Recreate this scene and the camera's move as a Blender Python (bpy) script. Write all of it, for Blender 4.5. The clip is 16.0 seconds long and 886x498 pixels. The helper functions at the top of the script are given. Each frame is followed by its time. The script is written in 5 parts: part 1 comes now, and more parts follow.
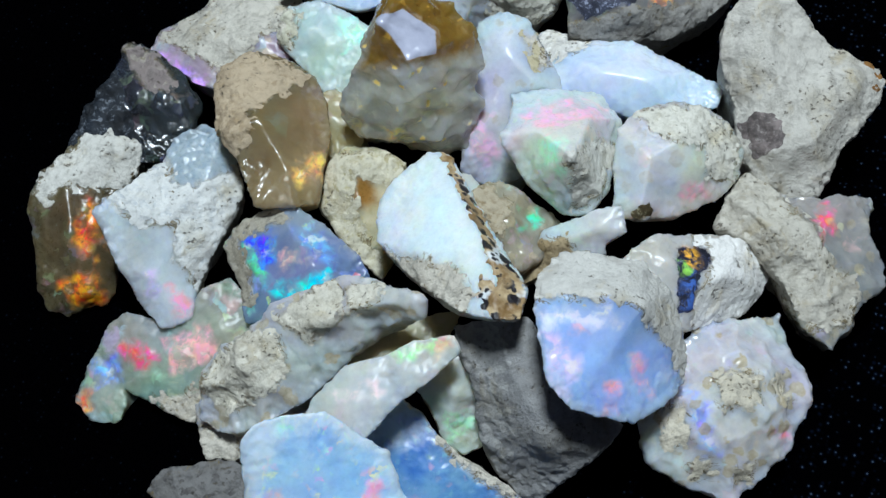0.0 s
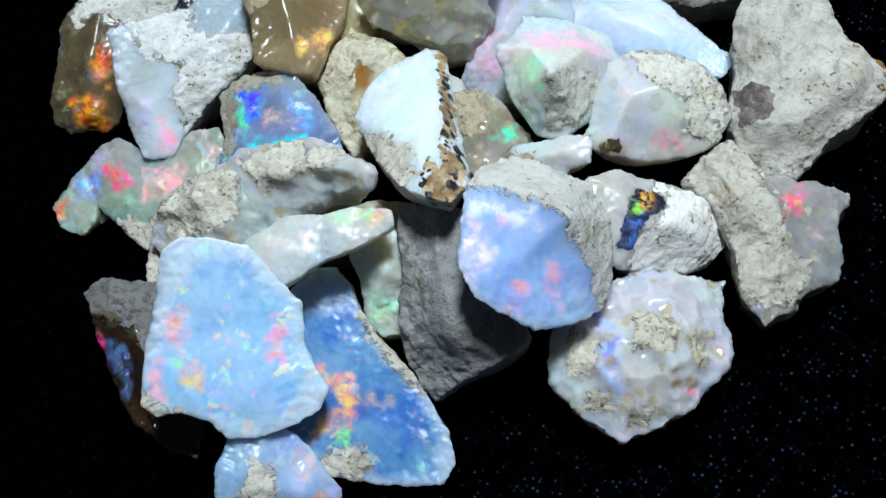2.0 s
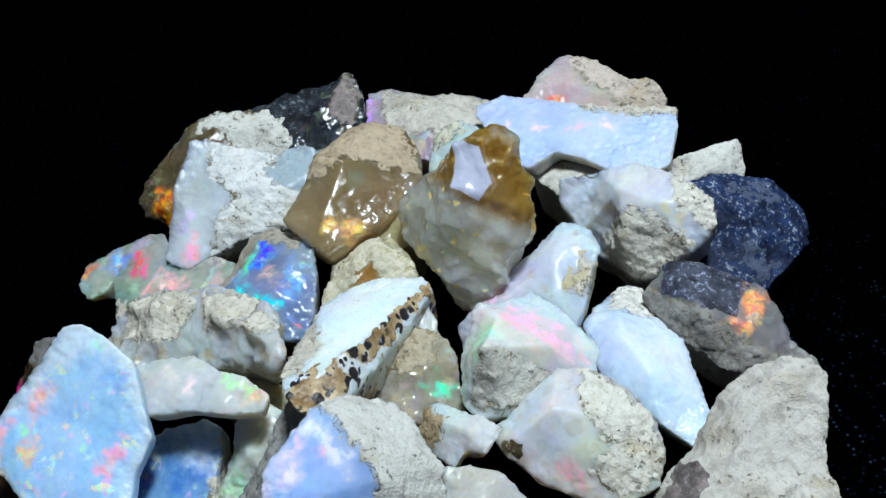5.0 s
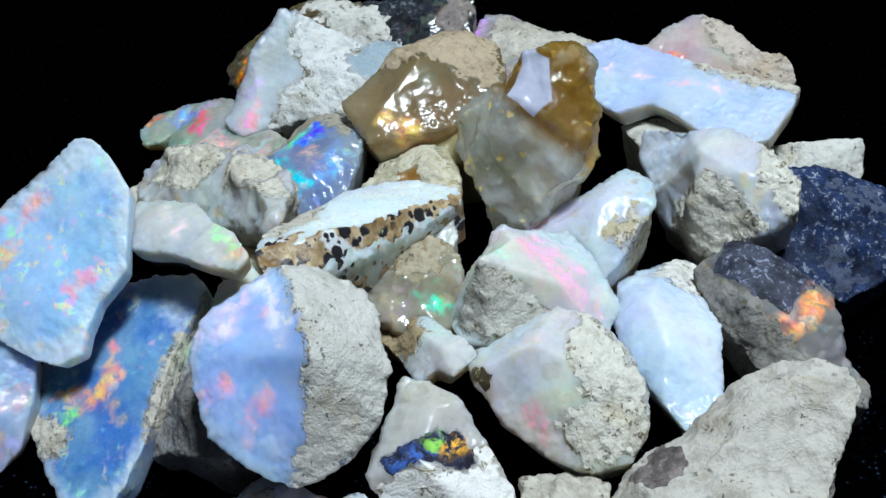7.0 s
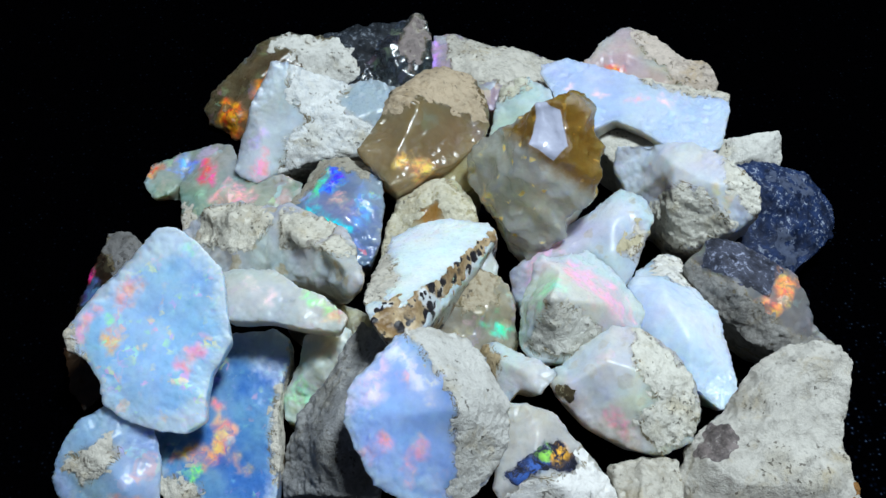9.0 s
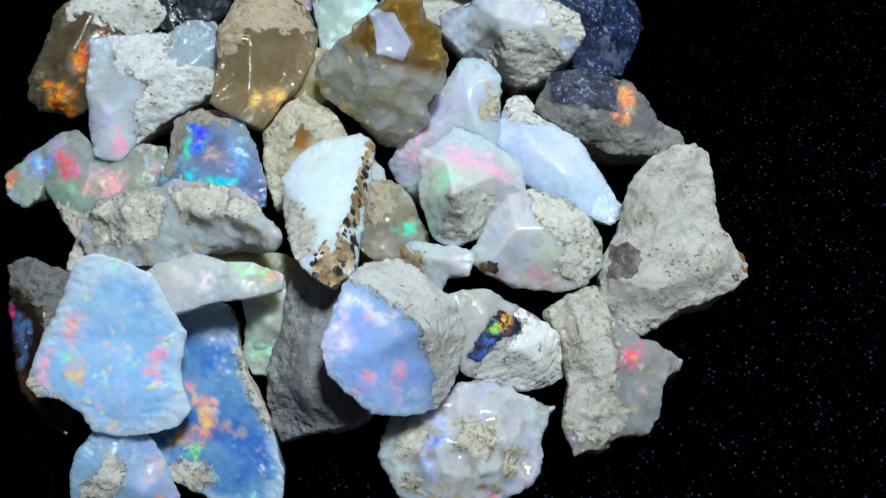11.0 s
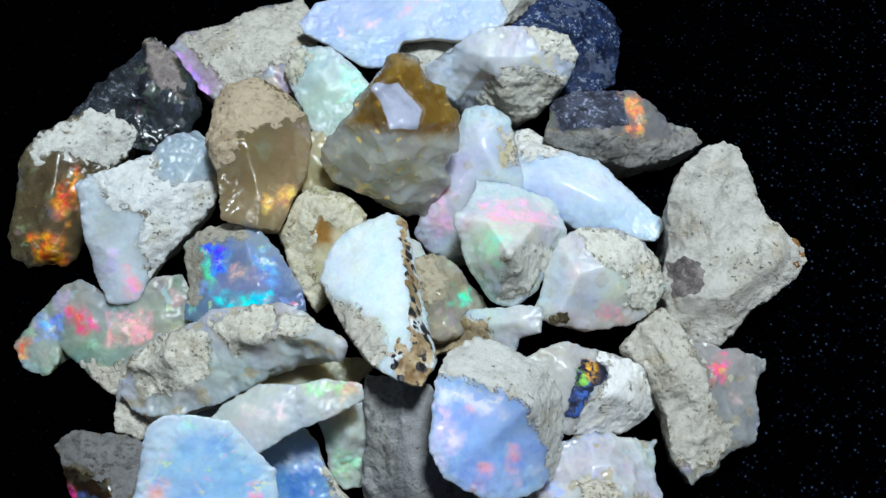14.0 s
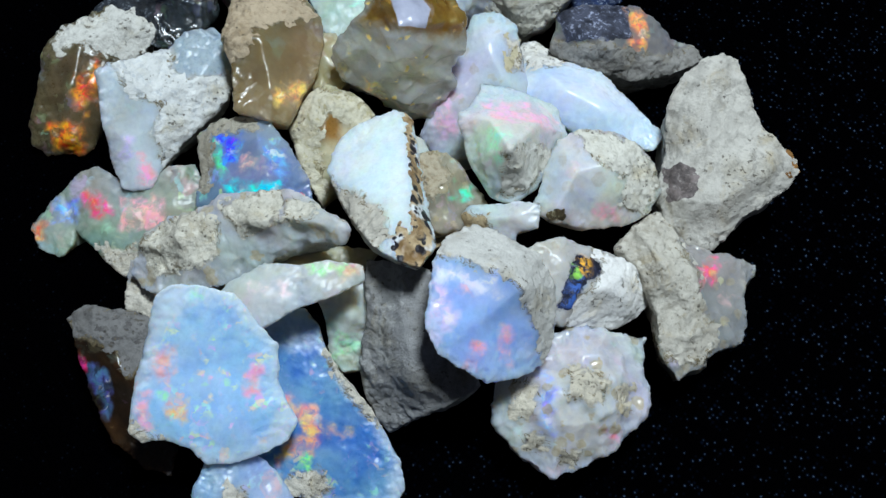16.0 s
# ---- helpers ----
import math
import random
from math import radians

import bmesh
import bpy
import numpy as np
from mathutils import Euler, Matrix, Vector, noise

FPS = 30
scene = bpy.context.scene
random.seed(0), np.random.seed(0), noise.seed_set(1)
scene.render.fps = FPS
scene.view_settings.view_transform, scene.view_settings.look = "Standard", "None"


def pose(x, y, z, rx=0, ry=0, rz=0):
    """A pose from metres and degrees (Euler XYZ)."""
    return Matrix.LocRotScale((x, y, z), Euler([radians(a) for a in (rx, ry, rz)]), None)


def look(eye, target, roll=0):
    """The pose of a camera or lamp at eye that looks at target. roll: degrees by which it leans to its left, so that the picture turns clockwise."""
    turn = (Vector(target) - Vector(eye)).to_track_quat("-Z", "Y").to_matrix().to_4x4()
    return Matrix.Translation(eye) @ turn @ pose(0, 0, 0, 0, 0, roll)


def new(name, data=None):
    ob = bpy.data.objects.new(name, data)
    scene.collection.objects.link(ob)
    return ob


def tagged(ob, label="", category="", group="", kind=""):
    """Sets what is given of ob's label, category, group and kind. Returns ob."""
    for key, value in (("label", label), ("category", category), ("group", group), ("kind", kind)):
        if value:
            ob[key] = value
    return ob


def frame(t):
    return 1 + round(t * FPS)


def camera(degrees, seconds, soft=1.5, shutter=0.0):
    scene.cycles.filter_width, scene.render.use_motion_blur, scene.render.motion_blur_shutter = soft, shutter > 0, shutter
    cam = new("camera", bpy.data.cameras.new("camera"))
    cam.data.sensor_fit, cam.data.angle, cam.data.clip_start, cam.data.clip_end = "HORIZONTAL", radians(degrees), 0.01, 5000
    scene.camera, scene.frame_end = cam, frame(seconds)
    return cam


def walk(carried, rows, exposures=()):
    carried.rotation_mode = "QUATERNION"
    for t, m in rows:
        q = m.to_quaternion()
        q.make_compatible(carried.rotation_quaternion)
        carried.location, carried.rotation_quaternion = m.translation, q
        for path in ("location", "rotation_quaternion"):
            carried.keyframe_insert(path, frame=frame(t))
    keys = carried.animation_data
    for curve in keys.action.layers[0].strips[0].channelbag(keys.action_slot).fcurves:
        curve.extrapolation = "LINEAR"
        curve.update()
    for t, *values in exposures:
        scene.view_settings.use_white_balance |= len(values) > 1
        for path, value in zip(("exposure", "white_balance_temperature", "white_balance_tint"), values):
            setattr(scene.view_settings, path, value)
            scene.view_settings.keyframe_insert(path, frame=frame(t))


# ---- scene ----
cam = camera(41.5, 16.0)
METRES, EYE, TILT, LEAN, TURN = 0.3, 0.144, -66.3, 3.65, 0.0
ROWS = [
    (0.0, 0.0, 0.0, 0.0, 0.0, 0.0, -0.0),
    (0.5, -0.0019, -0.0056, -0.0208, -0.13, -1.51, -2.09),
    (1.0, 0.01, -0.0194, -0.0326, 1.4, 0.1, -4.89),
    (1.5, 0.029, -0.0099, -0.0476, 4.15, 0.82, -9.11),
    (2.0, 0.0807, -0.0053, -0.0535, 6.45, 1.45, -14.11),
    (2.5, 0.1045, 0.0039, -0.0529, 9.4, 2.1, -21.46),
    (3.0, 0.1544, 0.0042, -0.0284, 14.69, 3.0, -26.31),
    (3.5, 0.1943, 0.0064, -0.0054, 18.18, 2.95, -30.88),
    (6.0, 0.2541, 0.1138, 0.0544, 31.79, 0.86, -49.65),
    (6.5, 0.2744, 0.1382, 0.0608, 36.44, -4.11, -53.89),
    (7.0, 0.2742, 0.1351, 0.058, 43.07, -8.04, -56.16),
    (7.5, 0.2556, 0.1078, 0.0491, 36.98, -4.12, -55.13),
    (8.0, 0.2528, 0.0747, 0.0193, 31.18, -1.58, -54.27),
    (8.5, 0.2252, 0.0349, -0.0018, 26.46, 1.04, -52.59),
    (9.0, 0.1952, -0.0005, -0.0041, 20.21, 3.55, -49.36),
    (9.5, 0.1683, -0.0247, 0.0037, 13.28, 2.5, -44.85),
    (12.0, 0.0578, -0.085, 0.0235, 3.18, -1.44, -20.46),
    (12.5, 0.0291, -0.0882, 0.0301, 2.82, -2.22, -17.16),
    (13.0, 0.0153, -0.0816, 0.0425, 3.63, -0.36, -15.85),
    (13.5, 0.0216, -0.0711, 0.0424, 1.78, 0.97, -16.06),
    (14.0, 0.0146, -0.0461, 0.024, -1.07, 0.79, -15.37),
    (14.5, 0.0117, -0.0488, 0.0324, -2.8, 2.44, -14.64),
    (15.0, -0.0004, -0.0452, 0.0277, -3.0, 3.5, -14.32),
    (15.5, 0.011, -0.0595, 0.0007, -1.5, 1.57, -16.0),
    (16.0, 0.0321, -0.0648, -0.0146, -0.31, -0.09, -17.39),
]
walk(cam, [(t, pose(0, 0, EYE, TILT, LEAN, TURN) @ pose(METRES * x, METRES * y, METRES * z, 90 + pitch, roll, yaw)) for t, x, y, z, yaw, pitch, roll in ROWS],
     exposures=[(0.0, -0.06), (1.0, 0.05), (2.0, 0.18), (3.0, 0.26), (3.7, 0.2), (6.0, 0.08), (7.0, 0.06), (9.0, 0.04), (12.0, -0.02), (14.0, 0.02), (16.0, -0.04)])

# ---- light: one lamp over a dark table, in a dim room ----
world = bpy.data.worlds.new("dim_room")
scene.world = world
world.use_nodes = True
world.node_tree.nodes["Background"].inputs[0].default_value = (0.55, 0.65, 0.9, 1)
world.node_tree.nodes["Background"].inputs[1].default_value = 0.045
lamp_data = bpy.data.lights.new("ring_lamp", "AREA")
lamp_data.shape, lamp_data.size, lamp_data.energy, lamp_data.color = "DISK", 0.075, 2.05, (0.87, 1.0, 1.09)
lamp = new("ring_lamp", lamp_data)
lamp.matrix_world = look((0.012, 0.128, 0.42), (0.0, 0.06, 0.01))
scene.view_settings.exposure = 0.0

# ---- materials ----


def graph(name):
    mat = bpy.data.materials.new(name)
    mat.use_nodes = True
    tree = mat.node_tree
    for n in list(tree.nodes):
        tree.nodes.remove(n)
    return mat, tree


class Nodes:
    """Short ways to add nodes to one tree."""

    def __init__(self, tree):
        self.tree = tree

    def add(self, kind, **values):
        node = self.tree.nodes.new(kind)
        for key, value in values.items():
            self.put(node.inputs[key.replace("_", " ")], value)
        return node

    def put(self, socket, value):
        if isinstance(value, bpy.types.NodeSocket):
            self.tree.links.new(value, socket)
        elif isinstance(value, tuple) and len(value) == 3 and socket.type == "RGBA":
            socket.default_value = (*value, 1)
        else:
            socket.default_value = value

    def noise(self, where, scale, detail=3.0, rough=0.55, distort=0.0):
        return self.add("ShaderNodeTexNoise", Vector=where, Scale=scale, Detail=detail, Roughness=rough, Distortion=distort).outputs["Fac"]

    def math(self, op, a, b=0.0, clamp=False):
        node = self.tree.nodes.new("ShaderNodeMath")
        node.operation, node.use_clamp = op, clamp
        self.put(node.inputs[0], a)
        self.put(node.inputs[1], b)
        return node.outputs[0]

    def ramp(self, value, low, high, smooth=True):
        node = self.tree.nodes.new("ShaderNodeMapRange")
        node.interpolation_type = "SMOOTHSTEP" if smooth else "LINEAR"
        self.put(node.inputs[0], value)
        node.inputs[1].default_value, node.inputs[2].default_value = low, high
        return node.outputs[0]

    def mix(self, fac, a, b, blend="MIX"):
        node = self.tree.nodes.new("ShaderNodeMix")
        node.data_type, node.blend_type = "RGBA", blend
        self.put(node.inputs[0], fac)
        self.put(node.inputs[6], a)
        self.put(node.inputs[7], b)
        return node.outputs[2]

    def mixf(self, fac, a, b):
        node = self.tree.nodes.new("ShaderNodeMix")
        self.put(node.inputs[0], fac)
        self.put(node.inputs[2], a)
        self.put(node.inputs[3], b)
        return node.outputs[0]

    def layer(self, name):
        node = self.tree.nodes.new("ShaderNodeAttribute")
        node.attribute_name = name
        return node


def mineral(name, body, body_two, crust=(0.62, 0.58, 0.5), crust_two=(0.36, 0.33, 0.28), dark=(0.03, 0.03, 0.035), clear=0.0,
            fire=0.25, fire_size=420.0, gloss=0.27, depth=0.9, brown=(0.23, 0.12, 0.03), speckle=0.0, pastel=0.6, ripple=0.07, sheen=0.2, cortex=(0.60, 0.53, 0.36), cortexed=0.55, rim_glow=0.0, gold_glints=0.0, haze=0.0045):
    """Rough opal: a glassy body with a play of colour under a chalky crust; the zones come from the mesh's layers."""
    cortex = tuple(c * min(1.0, 1.5 * max(body)) for c in cortex)
    mat, tree = graph(name)
    n = Nodes(tree)
    info = tree.nodes.new("ShaderNodeObjectInfo")
    shift = n.add("ShaderNodeVectorMath")
    shift.operation = "MULTIPLY_ADD"
    n.put(shift.inputs[0], n.add("ShaderNodeCombineXYZ", X=info.outputs["Random"], Y=info.outputs["Random"], Z=info.outputs["Random"]).outputs[0])
    shift.inputs[1].default_value = (0.7, 0.3, 0.5)
    n.put(shift.inputs[2], n.add("ShaderNodeTexCoord").outputs["Object"])
    p = shift.outputs[0]
    fine, mid, wide = n.noise(p, 2600, 4), n.noise(p, 700, 4, 0.6), n.noise(p, 160, 3)
    ragged = n.math("ADD", n.math("MULTIPLY", n.math("SUBTRACT", mid, 0.5), 1.1), n.math("MULTIPLY", n.math("SUBTRACT", wide, 0.5), 0.7))

    def zone(layer, wobble=1.0, width=0.12):
        value = n.math("ADD", n.layer(layer).outputs["Fac"], n.math("MULTIPLY", ragged, wobble))
        return n.ramp(value, 0.5 - width, 0.5 + width)

    # body and its play of colour
    colour = n.mix(n.ramp(wide, 0.35, 0.65), body, body_two)
    warm = n.ramp(n.noise(p, 110, 3, 0.6, 0.5), 0.5, 0.7)
    colour = n.mix(n.math("MULTIPLY", warm, 0.4), colour, (body[0] * 0.98, body[1] * 0.93, body[2] * 0.78))
    grain = n.math("ADD", n.math("MULTIPLY", mid, 0.5), n.math("MULTIPLY", n.noise(p, 1500, 4, 0.7), 0.5))
    shade = n.mix(n.ramp(grain, 0.36, 0.62), (0.93, 0.93, 0.94), (1.03, 1.03, 1.02))
    colour = n.mix(1.0, colour, shade, "MULTIPLY")
    drift = n.add("ShaderNodeTexNoise", Vector=p, Scale=85.0, Detail=2.0, Distortion=0.8).outputs["Color"]
    glow = n.add("ShaderNodeHueSaturation", Hue=0.5, Saturation=1.6, Value=1.0, Color=drift).outputs[0]
    colour = n.mix(sheen, colour, n.mix(1.0, colour, n.mix(1.0, glow, (2.0, 2.0, 2.0), "MULTIPLY"), "MULTIPLY"))
    cloud = n.noise(p, 330, 3, 0.6, 0.6)
    warp = n.add("ShaderNodeTexNoise", Vector=p, Scale=900.0, Detail=3.0)
    bent = n.add("ShaderNodeVectorMath")
    bent.operation = "MULTIPLY_ADD"
    n.put(bent.inputs[0], warp.outputs["Color"])
    bent.inputs[1].default_value = (0.0016, 0.0016, 0.0016)
    n.put(bent.inputs[2], p)
    cells = n.add("ShaderNodeTexVoronoi", Vector=bent.outputs[0], Scale=fire_size, Randomness=1.0)
    tint = n.add("ShaderNodeSeparateColor", Color=cells.outputs["Color"])
    hue = n.add("ShaderNodeHueSaturation", Hue=tint.outputs[0], Saturation=1.0, Value=1.0, Color=(1.0, 0.16 + 0.6 * pastel, 0.2 + 0.6 * pastel)).outputs[0]
    sparks = n.math("MULTIPLY", n.ramp(cloud, 0.48, 0.68), n.ramp(tint.outputs[1], 0.25, 0.8))
    colour = n.mix(n.math("MULTIPLY", sparks, fire, True), colour, hue)
    # broad patches of fire, made of flakes that differ a little in hue
    flash = n.layer("flash")
    flake = n.add("ShaderNodeSeparateColor", Color=n.add("ShaderNodeTexNoise", Vector=bent.outputs[0], Scale=520.0, Detail=3.0, Roughness=0.6, Distortion=0.3).outputs["Color"])
    soft = n.noise(p, 420, 2, 0.5, 0.4)
    patch = n.ramp(n.math("ADD", flash.outputs["Alpha"], n.math("MULTIPLY", n.math("SUBTRACT", soft, 0.5), 1.5)), 0.25, 0.85)
    strong = n.math("MULTIPLY", patch, n.math("ADD", n.math("MULTIPLY", n.ramp(flake.outputs[1], 0.36, 0.58), 0.75), 0.25), True)
    swing = n.math("ADD", n.math("MULTIPLY", n.math("SUBTRACT", flake.outputs[0], 0.5), 0.3), 0.5)
    fiery = n.add("ShaderNodeHueSaturation", Hue=swing, Saturation=1.0, Value=1.0, Color=flash.outputs["Color"]).outputs[0]
    core = n.math("MULTIPLY", n.ramp(flake.outputs[2], 0.56, 0.68), 0.5)
    colour = n.mix(strong, colour, n.mix(core, fiery, (1.0, 0.93, 0.75)))
    # light scattered in thin edges, painted in as a whiter rim colour
    if rim_glow:
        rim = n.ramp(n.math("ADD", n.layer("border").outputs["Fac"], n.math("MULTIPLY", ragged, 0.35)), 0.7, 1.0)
        colour = n.mix(n.math("MULTIPLY", rim, rim_glow), colour, (0.74, 0.82, 0.9))
    back = n.math("MULTIPLY", n.ramp(n.math("ADD", n.layer("flank").outputs["Fac"], n.math("MULTIPLY", ragged, 0.5)), 0.12, 0.6), cortexed)
    colour = n.mix(back, colour, n.mix(n.ramp(mid, 0.35, 0.65), tuple(c * 0.8 for c in cortex), cortex))
    # golden glints inside clear stone, painted as small spots of colour
    painted_glint = 0.0
    if gold_glints:
        glint_cells = n.add("ShaderNodeTexVoronoi", Vector=bent.outputs[0], Scale=760.0, Randomness=1.0)
        chance = n.add("ShaderNodeSeparateColor", Color=glint_cells.outputs["Color"]).outputs[0]
        painted_glint = n.math("MULTIPLY", n.ramp(chance, 1.0 - gold_glints, 1.0 - 0.6 * gold_glints), n.ramp(glint_cells.outputs["Distance"], 0.42, 0.2))
        colour = n.mix(painted_glint, colour, (1.0, 0.74, 0.22))
    # brown and milky zones
    browned = zone("brown", 0.7, 0.42)
    colour = n.mix(browned, colour, n.mix(fine, brown, (brown[0] * 1.7, brown[1] * 1.6, brown[2] * 1.4)))
    milky = zone("milk", 0.3, 0.1)
    colour = n.mix(milky, colour, (0.72, 0.74, 0.85))
    # chalky crust
    chalk = n.mix(n.ramp(mid, 0.35, 0.62), crust_two, crust)
    chalk = n.mix(n.math("MULTIPLY", n.ramp(fine, 0.56, 0.7), 0.35), chalk, (crust[0] * 1.15, crust[1] * 1.15, crust[2] * 1.15))
    pits = n.add("ShaderNodeTexVoronoi", Vector=p, Scale=1100.0, Randomness=1.0).outputs["Distance"]
    pitted = n.math("MULTIPLY", n.ramp(pits, 0.3, 0.12), n.ramp(wide, 0.5, 0.6))
    chalk = n.mix(n.math("MULTIPLY", pitted, 0.7), chalk, (crust_two[0] * 0.35, crust_two[1] * 0.3, crust_two[2] * 0.25))
    if speckle:
        blots = n.ramp(n.math("ADD", n.add("ShaderNodeTexVoronoi", Vector=bent.outputs[0], Scale=330.0, Randomness=1.0).outputs["Distance"], n.math("MULTIPLY", wide, 0.5)), 0.56, 0.47)
        colour = n.mix(n.math("MULTIPLY", blots, speckle), colour, n.mix(fine, (0.34, 0.26, 0.12), (0.62, 0.55, 0.4)))
    near = n.math("MULTIPLY", n.ramp(n.math("ADD", n.layer("crust").outputs["Fac"], n.math("MULTIPLY", ragged, 0.8)), 0.15, 0.5), 0.4)
    colour = n.mix(near, colour, (0.46, 0.39, 0.25))
    crusted = zone("crust")
    # earth caught in the seams where crust meets glass
    seam_value = n.math("ABSOLUTE", n.math("SUBTRACT", n.math("ADD", n.layer("crust").outputs["Fac"], n.math("MULTIPLY", ragged, 1.3)), 0.5))
    veins = n.math("ABSOLUTE", n.math("SUBTRACT", n.noise(p, 230, 4, 0.6, 1.6), 0.5))
    seam = n.math("MULTIPLY", n.math("MULTIPLY", n.ramp(seam_value, 0.42, 0.2), n.ramp(veins, 0.022, 0.006)), n.math("MULTIPLY", n.ramp(n.layer("crust").outputs["Fac"], 0.04, 0.3), 0.9))
    colour = n.mix(crusted, colour, chalk)
    colour = n.mix(seam, colour, n.mix(fine, (0.10, 0.075, 0.035), (0.3, 0.24, 0.13)))
    darkened = zone("dark", 0.8)
    colour = n.mix(darkened, colour, n.mix(n.ramp(fine, 0.5, 0.72), dark, (dark[0] * 5, dark[1] * 5, dark[2] * 6)))
    solid = n.math("MAXIMUM", n.math("MAXIMUM", crusted, darkened), painted_glint)
    height = n.math("ADD", n.math("MULTIPLY", n.math("ADD", mid, n.math("MULTIPLY", fine, 0.6)), crusted), n.math("MULTIPLY", crusted, 0.8))
    height = n.math("SUBTRACT", height, n.math("MULTIPLY", n.math("MULTIPLY", pitted, crusted), 0.6))
    height = n.math("ADD", height, n.math("MULTIPLY", n.noise(p, 420, 4, 0.6, 0.6), ripple * 0.5))
    if clear:
        shells = n.add("ShaderNodeTexVoronoi", Vector=bent.outputs[0], Scale=380.0, Randomness=1.0).outputs["Distance"]
        height = n.math("ADD", height, n.math("MULTIPLY", n.math("MULTIPLY", shells, shells), (3.0 if gold_glints else 0.35) * clear))
    bump = n.add("ShaderNodeBump", Strength=0.55, Distance=0.00045, Height=height)
    shell = n.add("ShaderNodeBsdfPrincipled", Base_Color=colour, IOR=1.45, Normal=bump.outputs[0])
    n.put(shell.inputs["Roughness"], n.mixf(crusted, n.mixf(fine, gloss * 0.7, gloss * 1.5), 0.9))
    n.put(shell.inputs["Specular IOR Level"], n.mixf(crusted, (0.9 if gold_glints else 0.6) if clear else 0.36, 0.2))
    n.put(shell.inputs["Subsurface Weight"], n.math("MULTIPLY", n.math("SUBTRACT", 1.0, n.math("MAXIMUM", solid, n.math("MULTIPLY", strong, 0.85))), depth))
    shell.inputs["Subsurface Radius"].default_value = (1.0, 0.82, 0.62)
    shell.inputs["Subsurface Scale"].default_value = haze
    out = tree.nodes.new("ShaderNodeOutputMaterial")
    surface = shell.outputs[0]
    if clear:
        # clear glass in front, through which the clouded back of the stone shows
        inner = n.add("ShaderNodeBsdfTransparent", Color=n.mix(0.7, colour, (1.0, 1.0, 1.0)))
        sheen_over = n.add("ShaderNodeBsdfGlossy", Roughness=gloss, Normal=bump.outputs[0])
        edge_gloss = n.add("ShaderNodeFresnel", IOR=1.5, Normal=bump.outputs[0])
        glass = n.add("ShaderNodeMixShader", Fac=edge_gloss.outputs[0])
        tree.links.new(inner.outputs[0], glass.inputs[1])
        tree.links.new(sheen_over.outputs[0], glass.inputs[2])
        open_part = n.math("MULTIPLY", n.math("SUBTRACT", 1.0, n.math("MAXIMUM", n.math("MAXIMUM", solid, milky), n.math("MAXIMUM", strong, n.ramp(n.layer("flank").outputs["Fac"], 0.05, 0.4)))), clear)
        joined = n.add("ShaderNodeMixShader", Fac=open_part)
        tree.links.new(shell.outputs[0], joined.inputs[1])
        tree.links.new(glass.outputs[0], joined.inputs[2])
        surface = joined.outputs[0]
    tree.links.new(surface, out.inputs[0])
    return mat


